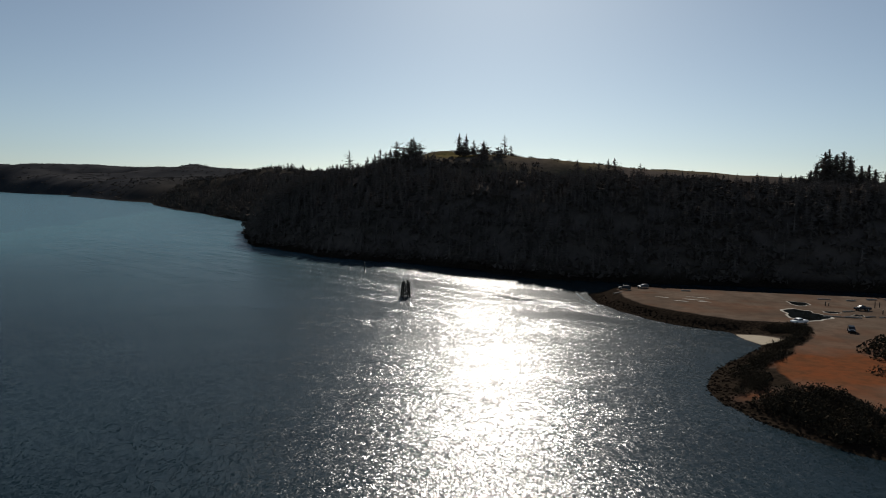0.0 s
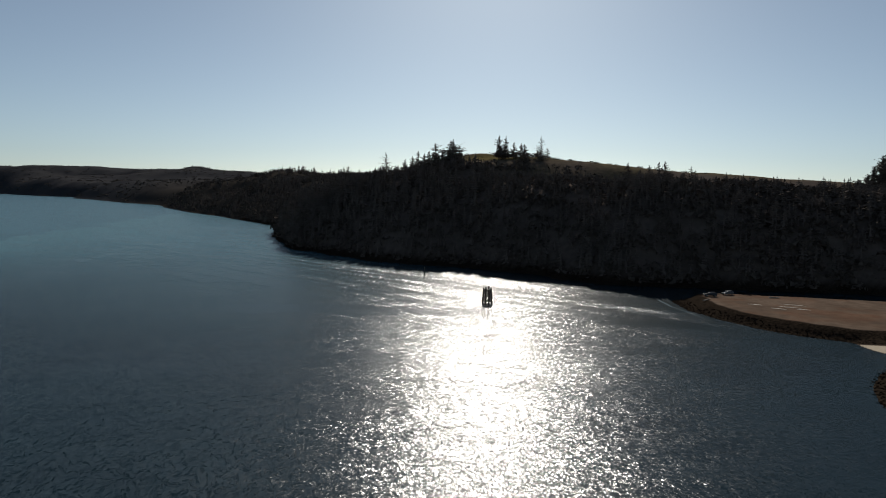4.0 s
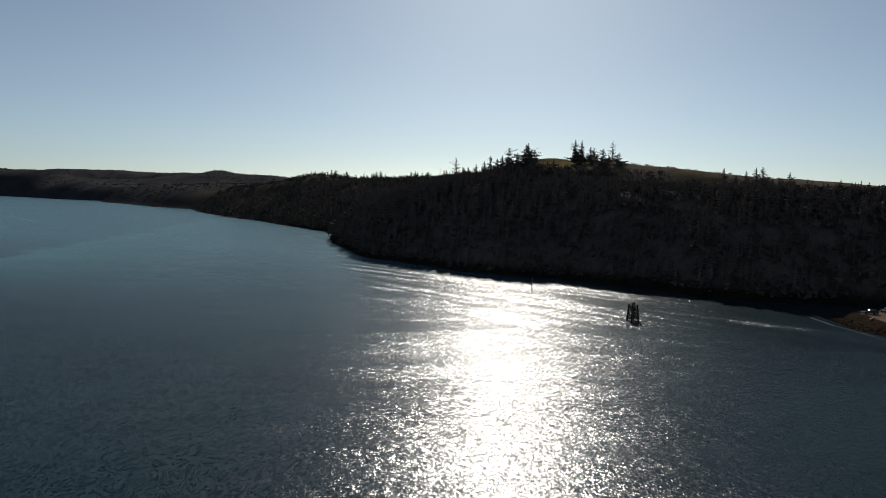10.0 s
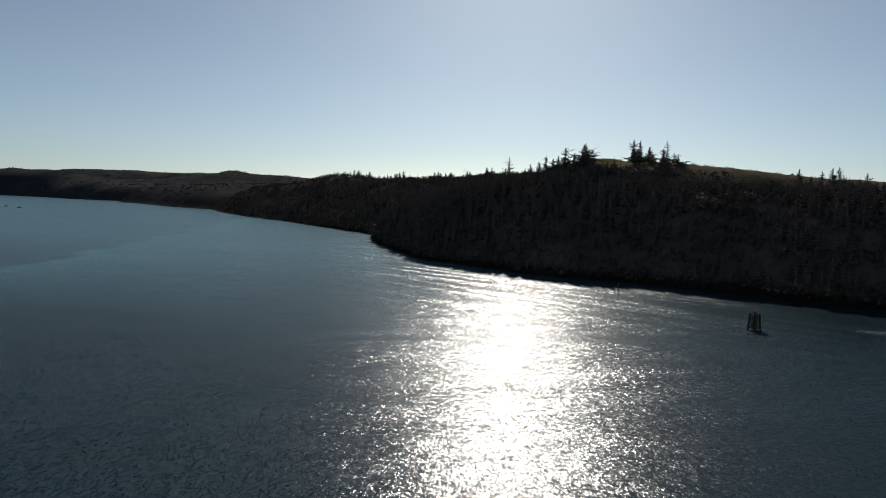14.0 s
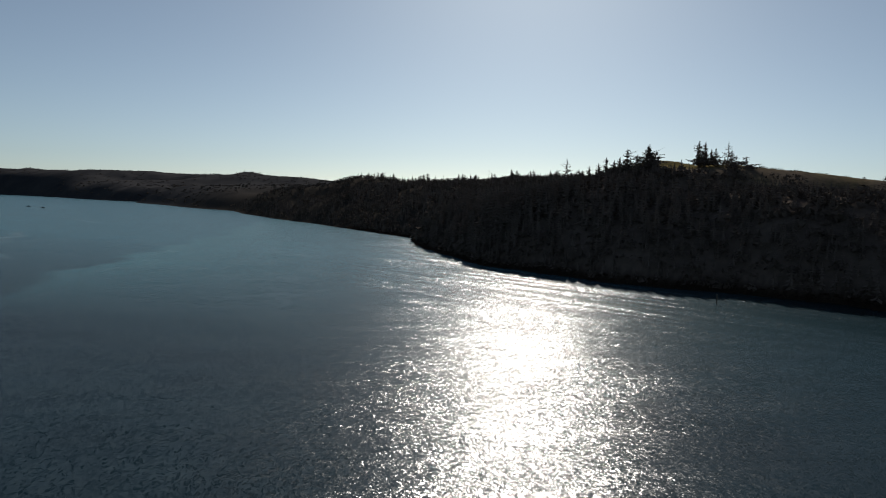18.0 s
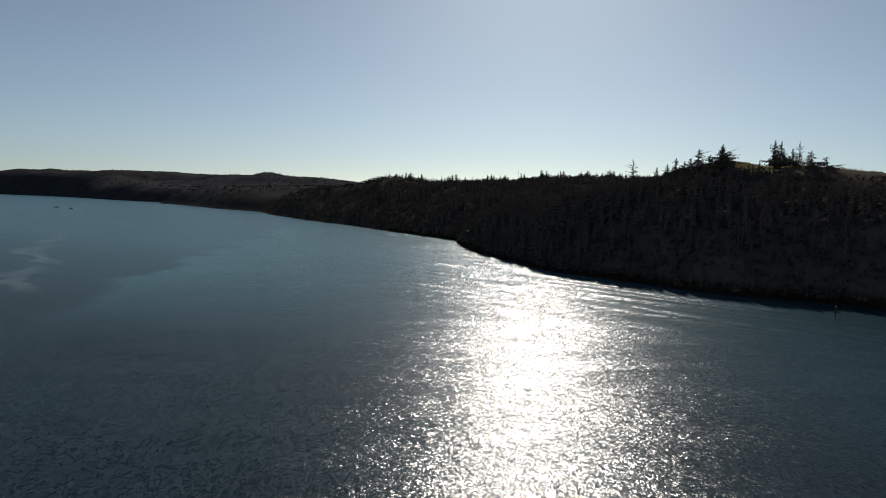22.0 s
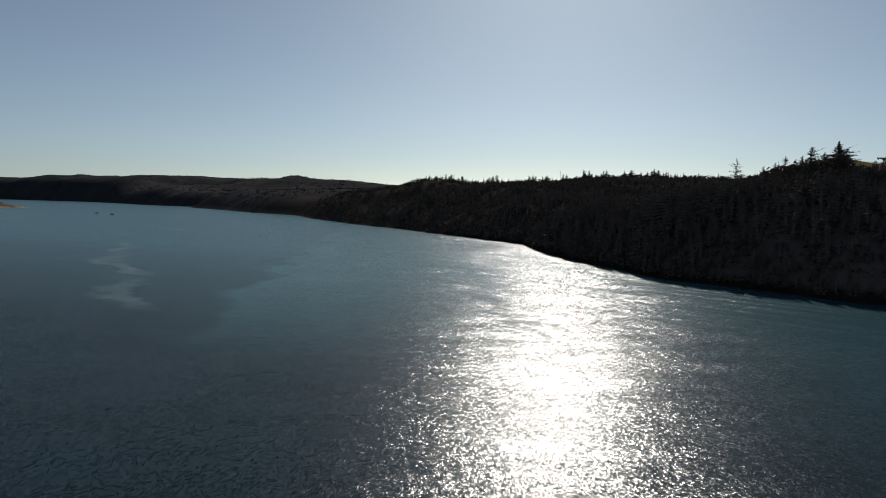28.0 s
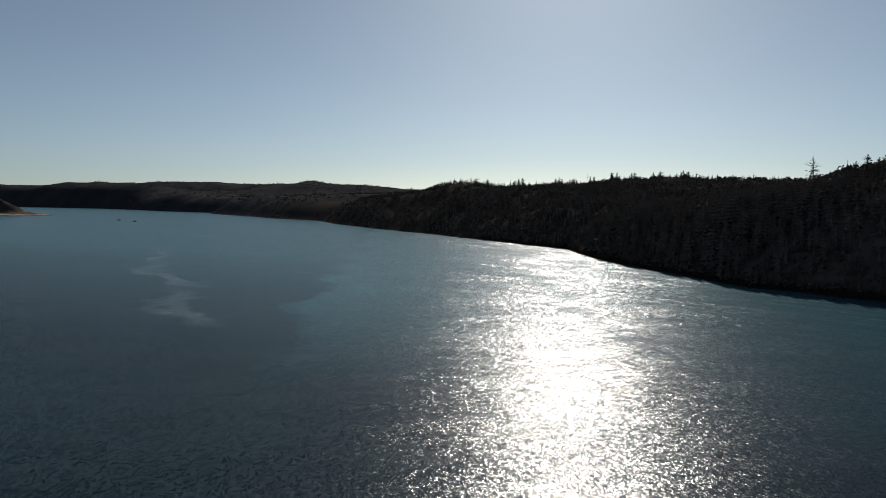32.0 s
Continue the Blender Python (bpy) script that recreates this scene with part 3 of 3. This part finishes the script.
def forest(name, x0, x1, y0, y1, count, seed, test, tall, label, tiers, arms, shrubs=0.3, slim=(0.22, 0.34)):
    """Spruces of many sizes, tallest in stands of their own, with scrub between them."""
    rng = np.random.RandomState(seed)
    x, y = rng.uniform(x0, x1, count), y0 * (y1 / y0) ** rng.uniform(0, 1, count)
    z, d, f, s = ground_height(x, y)
    ok = test(x, y, z, d, f) & (z > 1.5)
    needles, leaf = Soup(), Soup()
    stand = 0.85 + 0.45 * lumps(x, y, 70, 24) + 0.25 * lumps(x, y, 26, 25)
    for px, py, pz, pd, thrift in zip(x[ok], y[ok], z[ok], d[ok], stand[ok]):
        if py > 2000:
            h = tall * rng.uniform(0.6, 1.2)
            shrub_soup(leaf, rng, h, h * rng.uniform(1.0, 2.2), px, py, pz - 1, 9)
        elif rng.uniform() < shrubs or pd < 4:
            h = rng.uniform(2.0, 4.8) * (1.1 if py < 640 else 1.7)
            shrub_soup(leaf, rng, h, h * rng.uniform(0.8, 1.3), px, py, pz - 0.3, 18)
        else:
            h = tall * rng.uniform(0.45, 1.15) * thrift
            if py < 840 and px < 60:
                h = min(h, max(4.0, 46.5 + 0.17 * (px + 90) + rng.uniform(-4, 1) - pz))
            elif py < 640:
                h = min(h, max(2.5, min(62.0, 58.0 - 0.045 * (px - 150)) - rng.uniform(0, 4) - pz))
            conifer_soup(needles, rng, h, h * rng.uniform(*slim), px, py, pz - 0.5, tiers, arms, 0.05)
    tagged(mesh_object(name, needles.v, needles.f, NEEDLES, False), label, "forest", kind="stuff")
    if leaf.v:
        tagged(mesh_object("undergrowth", leaf.v, leaf.f, LEAVES, False), "dark low scrub between the trees", "scrub", kind="stuff")


def clearing(x, y):
    """Bare rock faces and glades that break the woods."""
    return (np.hypot(x + 106, y - 765) < 13) | (np.hypot((x + 22) / 9, (y - 567) / 7) < 1) | (np.hypot((x - 74) / 20, (y - 535) / 24) < 1)


def slope_wood(x, y, z, d, f):
    """Wooded slopes of the headland; its knob and eastern ridge stay bare."""
    edge = np.where(x < 52, 640, np.where(x < 140, 506, 462) + 16 * lumps(x, y, 35, 21))
    return (d > 2) & (f < -3) & (y < edge) & ~clearing(x, y)


def nose_wood(x, y, z, d, f):
    """The tall wood on the steep western end of the headland."""
    return (d > 3) & ~clearing(x, y) & (x < -5 - 0.4 * np.maximum(y - 640, 0))


forest("headland_forest", -115, 480, 300, 640, 12500, 11, slope_wood, 11.0, "dense dark spruce forest on the steep headland slope", 9, 5, 0.45)
forest("bluff_forest", -125, 40, 520, 840, 1500, 15, nose_wood, 18.0, "tall dark spruces crowding the steep western bluff", 12, 6, 0.1, (0.2, 0.3))
forest("shore_thicket", 120, 500, 250, 440, 3400, 14, lambda x, y, z, d, f: (d > 2) & (f < -3), 9.0, "dark thicket at the foot of the headland slope", 6, 5, 0.7)
forest("inland_forest", -520, 640, 640, 1850, 12500, 12, lambda x, y, z, d, f: (d > 3) & (lumps(x, y, 90, 22) > -0.85) & ~clearing(x, y), 11.5,
       "dark spruce woods on the rolling hills behind the headland", 4, 5, 0.45, (0.26, 0.46))
forest("cove_forest", -360, 60, 700, 1400, 3600, 16, lambda x, y, z, d, f: (d > 3) & ~clearing(x, y), 12.0, "dark spruce woods along the receding shore", 5, 5, 0.25, (0.24, 0.40))
forest("far_woods", -2900, 900, 1950, 4900, 7500, 13, lambda x, y, z, d, f: (z > 3) & (lumps(x, y, 300, 23) > -0.45), 6.0,
       "hazy dark woods on the far coastal hills", 4, 5, 0.0)


# ---- the sand flat, its vehicles and litter ----
PAINT_WHITE = surface("white_car_paint", (0.70, 0.70, 0.69), (0.78, 0.78, 0.77), 2.0, 0.5, 0.28, 0.0)
PAINT_DARK = surface("dark_car_paint", (0.020, 0.022, 0.026), (0.035, 0.038, 0.045), 2.0, 0.5, 0.25, 0.0)
PAINT_GREY = surface("grey_car_paint", (0.06, 0.065, 0.07), (0.09, 0.095, 0.10), 2.0, 0.5, 0.28, 0.0)
GLASS_DARK = surface("tinted_glass", (0.010, 0.012, 0.014), (0.016, 0.018, 0.020), 2.0, 0.5, 0.05, 0.0)
RUBBER = surface("tyre_rubber", (0.015, 0.015, 0.015), (0.035, 0.034, 0.033), 6.0, 1.0, 0.9, 0.1)
STEEL = surface("galvanised_steel", (0.30, 0.31, 0.32), (0.45, 0.46, 0.47), 3.0, 0.5, 0.4, 0.0, 0.9)
LAMP = surface("lamp_glass", (0.65, 0.66, 0.66), (0.8, 0.8, 0.8), 4.0, 1.0, 0.05, 0.0)
ROCK = surface("wet_rock", (0.012, 0.008, 0.006), (0.036, 0.025, 0.018), 2.0, 0.3, 0.6, 0.3)
PALE_SAND = surface("pale_damp_sand", (0.25, 0.22, 0.18), (0.33, 0.30, 0.25), 2.0, 0.2, 0.9, 0.2)
POOL = surface("still_pool_water", (0.004, 0.006, 0.006), (0.008, 0.010, 0.010), 0.4, 0.1, 0.03, 0.0)

for dull, gloss in ((ROCK, 0.0), (PAINT_DARK, 0.15), (PAINT_GREY, 0.15), (POOL, 0.25)):
    dull.node_tree.nodes["Principled BSDF"].inputs["Specular IOR Level"].default_value = gloss


def extrude_profile(outline, y0, y1, inset=0.0):
    """A side outline (x, z) made solid between y0 and y1; inset narrows points above 1 m, as a car's cabin."""
    s = Soup()
    n = len(outline)
    lean = lambda z: inset * max(0.0, z - 1.0)
    s.add([(x, y0 + lean(z), z) for x, z in outline] + [(x, y1 - lean(z), z) for x, z in outline],
          [tuple(range(n))[::-1], tuple(range(n, 2 * n))] + [(i, (i + 1) % n, n + (i + 1) % n, n + i) for i in range(n)])
    return s


def box_soup(soup, x0, x1, y0, y1, z0, z1):
    soup.add([(x, y, z) for z in (z0, z1) for y in (y0, y1) for x in (x0, x1)],
             [(0, 2, 3, 1), (4, 5, 7, 6), (0, 1, 5, 4), (2, 6, 7, 3), (0, 4, 6, 2), (1, 3, 7, 5)])


def box_part(name, parent, material, *limits, label=""):
    s = Soup()
    box_soup(s, *limits)
    return part(name, s, material, parent, label)


def vehicle(name, x, y, rz, paint, label, pickup=False):
    """A car about 4.8 m long, nose towards +x."""
    ob = tagged(base(name, x, y, height_at(x, y), rz), label, "car")
    if pickup:
        side = [(-2.6, 0.45), (2.5, 0.45), (2.55, 0.75), (2.45, 1.0), (1.35, 1.12), (0.65, 1.72), (-0.55, 1.75), (-0.75, 1.15), (-2.6, 1.15)]
    else:
        side = [(-2.3, 0.42), (2.35, 0.42), (2.4, 0.72), (2.3, 0.95), (1.25, 1.08), (0.45, 1.66), (-1.6, 1.70), (-2.2, 1.25), (-2.35, 0.9)]
    body = part("body", extrude_profile(side, -0.92, 0.92, 0.25), paint, ob)
    mod = body.modifiers.new("edges", "BEVEL")
    mod.width, mod.segments, mod.limit_method = 0.06, 2, "ANGLE"
    back = -0.5 if pickup else -1.5
    for sy in (-1, 1):
        g = Soup()
        g.add([(a, sy * (0.93 - 0.25 * (z - 1.0)), z) for a, z in ((1.05, 1.14), (0.55, 1.58), (back, 1.62), (back - 0.12, 1.14))], [(0, 1, 2, 3)] if sy < 0 else [(3, 2, 1, 0)])
        part("side_window", g, GLASS_DARK, ob)
    fx = ((1.37, 1.13), (0.67, 1.71)) if pickup else ((1.27, 1.09), (0.47, 1.65))
    w = Soup()
    w.add([(fx[0][0] + 0.02, -0.78, fx[0][1] + 0.03), (fx[0][0] + 0.02, 0.78, fx[0][1] + 0.03), (fx[1][0] + 0.03, 0.66, fx[1][1] - 0.05), (fx[1][0] + 0.03, -0.66, fx[1][1] - 0.05)], [(0, 1, 2, 3)])
    part("windscreen", w, GLASS_DARK, ob)
    for sy in (-0.68, 0.68):
        box_part("headlight", ob, LAMP, 2.38, 2.47, sy - 0.18, sy + 0.18, 0.72, 0.88)
    box_part("bumper", ob, RUBBER, 2.36, 2.52, -0.88, 0.88, 0.42, 0.62)
    if pickup:
        box_part("tailgate", ob, paint, -2.66, -2.58, -0.85, 0.85, 0.62, 1.12)
    for wx in (-1.5, 1.5):
        for sy in (-0.88, 0.88):
            t, r = Soup(), Soup()
            cylinder_soup(t, (wx, sy - 0.12, 0.36), (wx, sy + 0.12, 0.36), 0.37, 0.37, 16)
            cylinder_soup(r, (wx, sy - 0.13, 0.36), (wx, sy + 0.13, 0.36), 0.2, 0.2, 12)
            tyre = part("wheel", t, RUBBER, ob)
            part("rim", r, STEEL, tyre, "steel wheel rim")
    return ob


vehicle("pickup_truck", 136.4, 194.6, 187, PAINT_WHITE, "white pickup truck parked beside a pool on the sand", True)
vehicle("parked_car", 143.8, 181.8, 236, PAINT_DARK, "dark car parked at the edge of the rust-red ground")
vehicle("parked_car", 110.2, 266.8, 165, PAINT_DARK, "dark car parked on the tip of the sand flat")
vehicle("parked_car", 119.6, 270.6, 195, PAINT_GREY, "grey car parked near the tip of the sand flat")
vehicle("pickup_truck", 175.0, 216.5, 172, PAINT_DARK, "dark pickup truck standing among posts on the sand", True)


def blob(name, x, y, a, b, z, material, label, category, seed, lift=0.05):
    """An uneven low pool or patch with a sloping rim."""
    rng = np.random.RandomState(seed)
    n = 40
    ph = rng.uniform(0, 6.28, 5)
    s = Soup()
    ring = []
    for i in range(n):
        t = 6.2832 * i / n
        r = 1 + 0.16 * math.sin(2 * t + ph[0]) + 0.12 * math.sin(3 * t + ph[1]) + 0.09 * math.sin(5 * t + ph[2]) + 0.06 * math.sin(9 * t + ph[3])
        ring.append((r * a * math.cos(t), r * b * math.sin(t)))
    v = [(0, 0, lift)] + [(px * 0.97, py * 0.97, lift) for px, py in ring] + [(px, py, -0.1) for px, py in ring]
    f = [(0, 1 + i, 1 + (i + 1) % n) for i in range(n)] + [(1 + i, n + 1 + i, n + 1 + (i + 1) % n, 1 + (i + 1) % n) for i in range(n)]
    s.add(v, f)
    ob = mesh_object(name, s.v, s.f, material, False)
    ob.matrix_basis = pose(x, y, z, 0, 0, -35)
    return tagged(ob, label, category)


for i, (x, y, a, b) in enumerate([(148.0, 208.5, 6.0, 10.5), (161.5, 231, 3.6, 4.0), (161, 213, 2.6, 1.6), (166, 207, 1.8, 1.2)]):
    z = height_at(x, y)
    blob("pool_rim", x, y, a * 1.1 + 0.3, b * 1.1 + 0.3, z + 0.03, PALE_SAND, "pale damp sand rim round a dark pool", "sand rim", 50 + i, 0.03)
    blob("tide_pool", x, y, a, b, z + 0.06, POOL, "dark still pool lying on the sand flat", "pool", 50 + i, 0.05)


for i, (x, y, a, b) in enumerate([(120, 238, 2.6, 0.7), (126, 241, 3.4, 0.8), (131, 246, 3.6, 0.6), (117, 247, 2.2, 0.6), (128, 236, 2.0, 0.8)]):
    blob("sand_streak", x, y, a, b, height_at(x, y) + 0.03, PALE_SAND, "pale streak of sand on the open flat", "sand streak", 80 + i, 0.03)


def log(x, y, rz, length, radius, seed):
    rng = np.random.RandomState(seed)
    ob = tagged(base("driftwood_log", x, y, height_at(x, y) + radius * 0.8, rz), "bleached driftwood log lying on the sand", "driftwood", "driftwood logs on the sand flat")
    s = Soup()
    cylinder_soup(s, (-length / 2, 0, 0), (0, rng.uniform(-0.2, 0.2), 0.05), radius, radius * 0.9, 8)
    cylinder_soup(s, (0, 0, 0.05), (length / 2, rng.uniform(-0.3, 0.3), 0), radius * 0.9, radius * 0.6, 8)
    part("trunk", s, DEADWOOD, ob)
    b = Soup()
    cylinder_soup(b, (length * 0.2, 0, 0), (length * 0.3, 0.5, radius + 0.4), radius * 0.4, 0.03, 6)
    part("branch_stub", b, DEADWOOD, ob)
    return ob


rng = np.random.RandomState(5)
for i, (x, y, rz) in enumerate([(156, 205, -20), (161, 203, -35), (168, 214, 5),
                                (186, 236, -15), (196, 238, -12), (178, 240, -10), (204, 238, -8), (168, 204, 12), (172, 203, 4), (104, 258, 30), (134, 262, -14)]):
    log(x, y, rz + rng.uniform(-8, 8), rng.uniform(3, 7), rng.uniform(0.18, 0.34), 400 + i)


def post(x, y, h, seed):
    rng = np.random.RandomState(seed)
    ob = tagged(base("wooden_post", x, y, height_at(x, y) - 0.2), "weathered dark wooden post standing in the sand", "post", "posts on the sand flat")
    s, c = Soup(), Soup()
    tip = (rng.uniform(-0.1, 0.1), rng.uniform(-0.1, 0.1), h)
    cylinder_soup(s, (0, 0, 0), tip, 0.17, 0.14, 9)
    cylinder_soup(c, tip, (tip[0], tip[1], h + 0.05), 0.16, 0.08, 9)
    part("shaft", s, PILE, ob)
    part("cap", c, DEADWOOD, ob, "bleached top of the post")


for i, (x, y, h) in enumerate([(183, 220.5, 2.6), (178.5, 209, 1.9), (180.5, 209.6, 1.7), (176.5, 209, 1.6), (186, 222, 2.0), (168.6, 226.6, 1.7), (169.6, 226.2, 1.4), (155.5, 178, 1.5)]):
    post(x, y, h, 420 + i)


def piling_tower(x, y):
    """A braced timber dolphin standing in the bay."""
    ob = tagged(base("pile_dolphin", x, y, 0, 14), "dark timber piling dolphin with cross braces standing in the water", "piling")
    B, T, H = 1.4, 1.0, 5.4
    at = lambda sx, sy, k: (sx * (B + (T - B) * k), sy * (B + (T - B) * k), -1.5 + (H + 1.5) * k)
    corners = [(-1, -1), (1, -1), (1, 1), (-1, 1)]
    for c in corners:
        s = Soup()
        top = at(*c, 1)
        cylinder_soup(s, (c[0] * (B + 0.15), c[1] * (B + 0.15), -3), (top[0], top[1], H + (0.9 if c[0] == c[1] else 0.3)), 0.36, 0.3, 9)
        part("pile", s, PILE, ob)
    for k in (0.33, 0.62, 0.95):
        for i in range(4):
            s = Soup()
            cylinder_soup(s, at(*corners[i], k), at(*corners[(i + 1) % 4], k), 0.22, 0.22, 6)
            part("beam", s, PILE, ob)
    for k0, k1 in ((0.33, 0.62), (0.62, 0.95)):
        for i in range(4):
            for a, b in ((corners[i], corners[(i + 1) % 4]), (corners[(i + 1) % 4], corners[i])):
                s = Soup()
                cylinder_soup(s, at(*a, k0), at(*b, k1), 0.16, 0.16, 5)
                part("brace", s, PILE, ob)
    for j in range(7):
        box_part("deck_plank", ob, PILE, -1.05, 1.05, -1.05 + j * 0.3, -1.05 + j * 0.3 + 0.25, H * 0.93, H * 0.93 + 0.08)


piling_tower(21.6, 268.0)
s = Soup()
cylinder_soup(s, (0, 0, -2.5), (0.1, 0, 4.2), 0.3, 0.24, 10)
pile = tagged(base("lone_pile", 6.5, 354, 0), "single dark timber pile standing near the shore", "piling")
part("shaft", s, PILE, pile)
s = Soup()
cylinder_soup(s, (0.1, 0, 4.2), (0.1, 0, 4.45), 0.27, 0.12, 10)
part("cap", s, DEADWOOD, pile)


def skiff(x, y, rz):
    ob = tagged(base("fishing_boat", x, y, 0, rz), "small dark fishing boat with a low cabin lying on the water", "boat", "boats far out on the bay")
    h = Soup()
    st = [(-4.2, 1.3, 1.0), (-1.5, 1.5, 1.05), (1.5, 1.35, 1.2), (3.4, 0.7, 1.45), (4.4, 0.05, 1.65)]
    v = []
    for px, w, z in st:
        v += [(px, -w, z), (px, -w * 0.7, -0.35), (px, w * 0.7, -0.35), (px, w, z)]
    f = [(4 * i + j, 4 * i + j + 1, 4 * i + j + 5, 4 * i + j + 4) for i in range(4) for j in range(3)] + [(0, 3, 2, 1), (16, 17, 18, 19)]
    f += [(4 * i + 3, 4 * i, 4 * i + 4, 4 * i + 7) for i in range(4)]
    h.add(v, f)
    part("hull", h, PAINT_DARK, ob)
    part("cabin", extrude_profile([(-0.6, 1.0), (1.6, 1.1), (1.3, 2.5), (-0.6, 2.6)], -0.95, 0.95), PAINT_GREY, ob, "grey cabin")
    box_part("window", ob, GLASS_DARK, -0.3, 1.1, -0.97, 0.97, 1.75, 2.25)
    m = Soup()
    cylinder_soup(m, (-0.2, 0, 2.5), (-0.2, 0, 4.6), 0.05, 0.03, 6)
    part("mast", m, STEEL, ob)
    box_part("outboard_motor", ob, RUBBER, -4.7, -4.2, -0.25, 0.25, 0.1, 1.3)


skiff(-925, 1665, 20)
skiff(-853, 1578, -10)

# a slim mast among the trees of the inland ridge
mz = height_at(91.6, 1590)
mast = tagged(base("radio_mast", 91.6, 1590, mz - 0.5), "slim grey radio mast rising above the ridge trees", "mast")
for z0, z1, r in ((0, 10, 0.28), (10, 20, 0.2), (20, 28, 0.12)):
    s = Soup()
    cylinder_soup(s, (0, 0, z0), (0, 0, z1), r, r * 0.8, 6)
    part("mast_section", s, STEEL, mast)
for z0 in (18, 23):
    box_part("antenna", mast, STEEL, -0.7, 0.7, -0.08, 0.08, z0, z0 + 1.6)

# shrubs on the bank round the rust-red ground
rng = np.random.RandomState(31)
count = 0
while count < 180:
    x, y = rng.uniform(76, 138), rng.uniform(96, 194)
    z, d, f, sp = ground_height(np.array([x]), np.array([y]))
    f = float(f[0])
    brink = float(shore_distance(BRINK, np.array([x]), np.array([y]))[0])
    if float(shore_distance(BEACH, np.array([x]), np.array([y]))[0]) > -3 or f < 4.5 or brink > -1.2 or np.hypot((x - 82.5) / 5, (y - 130) / 3) < 1 or rng.uniform() < 0.15:
        continue
    h = rng.uniform(0.9, 2.4) * (1.25 if y < 126 else 0.9)
    tagged(shrub(x, y, h, h * rng.uniform(1.0, 1.7), "dark low shrub on the bank above the shore", 500 + count, 220, float(z[0])), group="shrubs along the bank")
    count += 1
for i, (x, y, h, w) in enumerate([(131, 156, 4.5, 4.5), (135, 159, 4.0, 4.0), (128, 150, 3.0, 3.5), (127, 188, 1.6, 2.6), (131, 187, 1.5, 2.4), (128, 183, 1.3, 2.2), (117, 138, 2.0, 3.2), (121, 136, 1.8, 3.0), (140, 163, 3.5, 4)]):
    shrub(x, y, h, w, "large dark shrub on the rust-red ground", 600 + i, 150)


def boulders(name, count, seed, pick, size, label):
    """Angular stones strewn over part of the shore."""
    rng = np.random.RandomState(seed)
    s = Soup()
    for x, y, z in pick(rng, count):
        r = size * rng.uniform(0.4, 1.3)
        k = [(1, 0, 0), (-1, 0, 0), (0, 1, 0), (0, -1, 0), (0, 0, 0.8), (0.6, 0.6, 0.45), (-0.6, 0.5, 0.5), (0.5, -0.6, 0.5), (-0.5, -0.6, 0.4)]
        v = [(x + r * a * rng.uniform(0.7, 1.2), y + r * b * rng.uniform(0.7, 1.2), z - 0.1 + r * c * rng.uniform(0.7, 1.2)) for a, b, c in k]
        s.add(v, [(0, 5, 4), (5, 2, 4), (2, 6, 4), (6, 1, 4), (1, 8, 4), (8, 3, 4), (3, 7, 4), (7, 0, 4), (0, 2, 5), (2, 1, 6), (1, 3, 8), (3, 0, 7)])
    tagged(mesh_object(name, s.v, s.f, ROCK, False), label, "rocks", kind="stuff")


def near_bank(rng, count):
    x, y = rng.uniform(70, 135, count * 9), rng.uniform(94, 280, count * 9)
    z, d, f, sp = ground_height(x, y)
    ok = (f > -0.8) & (f < 4.5) & (shore_distance(BEACH, x, y) < -0.5)
    return list(zip(x[ok], y[ok], np.maximum(z[ok], -0.1)))[:count]


def near_hill(rng, count):
    x, y = rng.uniform(-125, 130, count * 14), rng.uniform(310, 820, count * 14)
    z, d, f, sp = ground_height(x, y)
    reef = 6 * np.clip(lumps(x, y, 18, 33) - 0.2, 0, 1)
    ok = (d > -0.5 - reef) & (d < 4)
    return list(zip(x[ok], y[ok], np.maximum(z[ok], -0.15)))[:count]


boulders("shore_stones", 2200, 41, near_bank, 0.36, "brown angular stones along the waterline of the bank")
boulders("shore_boulders", 1100, 42, near_hill, 1.3, "dark wet boulders at the foot of the wooded headland")


def ridge_scrub():
    rng = np.random.RandomState(61)
    s = Soup()
    x, y = rng.uniform(55, 460, 420), rng.uniform(520, 610, 420)
    z = ground_height(x, y)[0]
    keep = lumps(x, y, 28, 62) > 0.05
    for px, py, pz in zip(x[keep], y[keep], z[keep]):
        hgt = rng.uniform(0.5, 1.7)
        shrub_soup(s, rng, hgt, hgt * rng.uniform(1.0, 2.2), px, py, pz - 0.2, 26)
    tagged(mesh_object("ridge_scrub", s.v, s.f, LEAVES, False), "low dark scrub dotted over the bare ridge", "scrub", kind="stuff")


ridge_scrub()
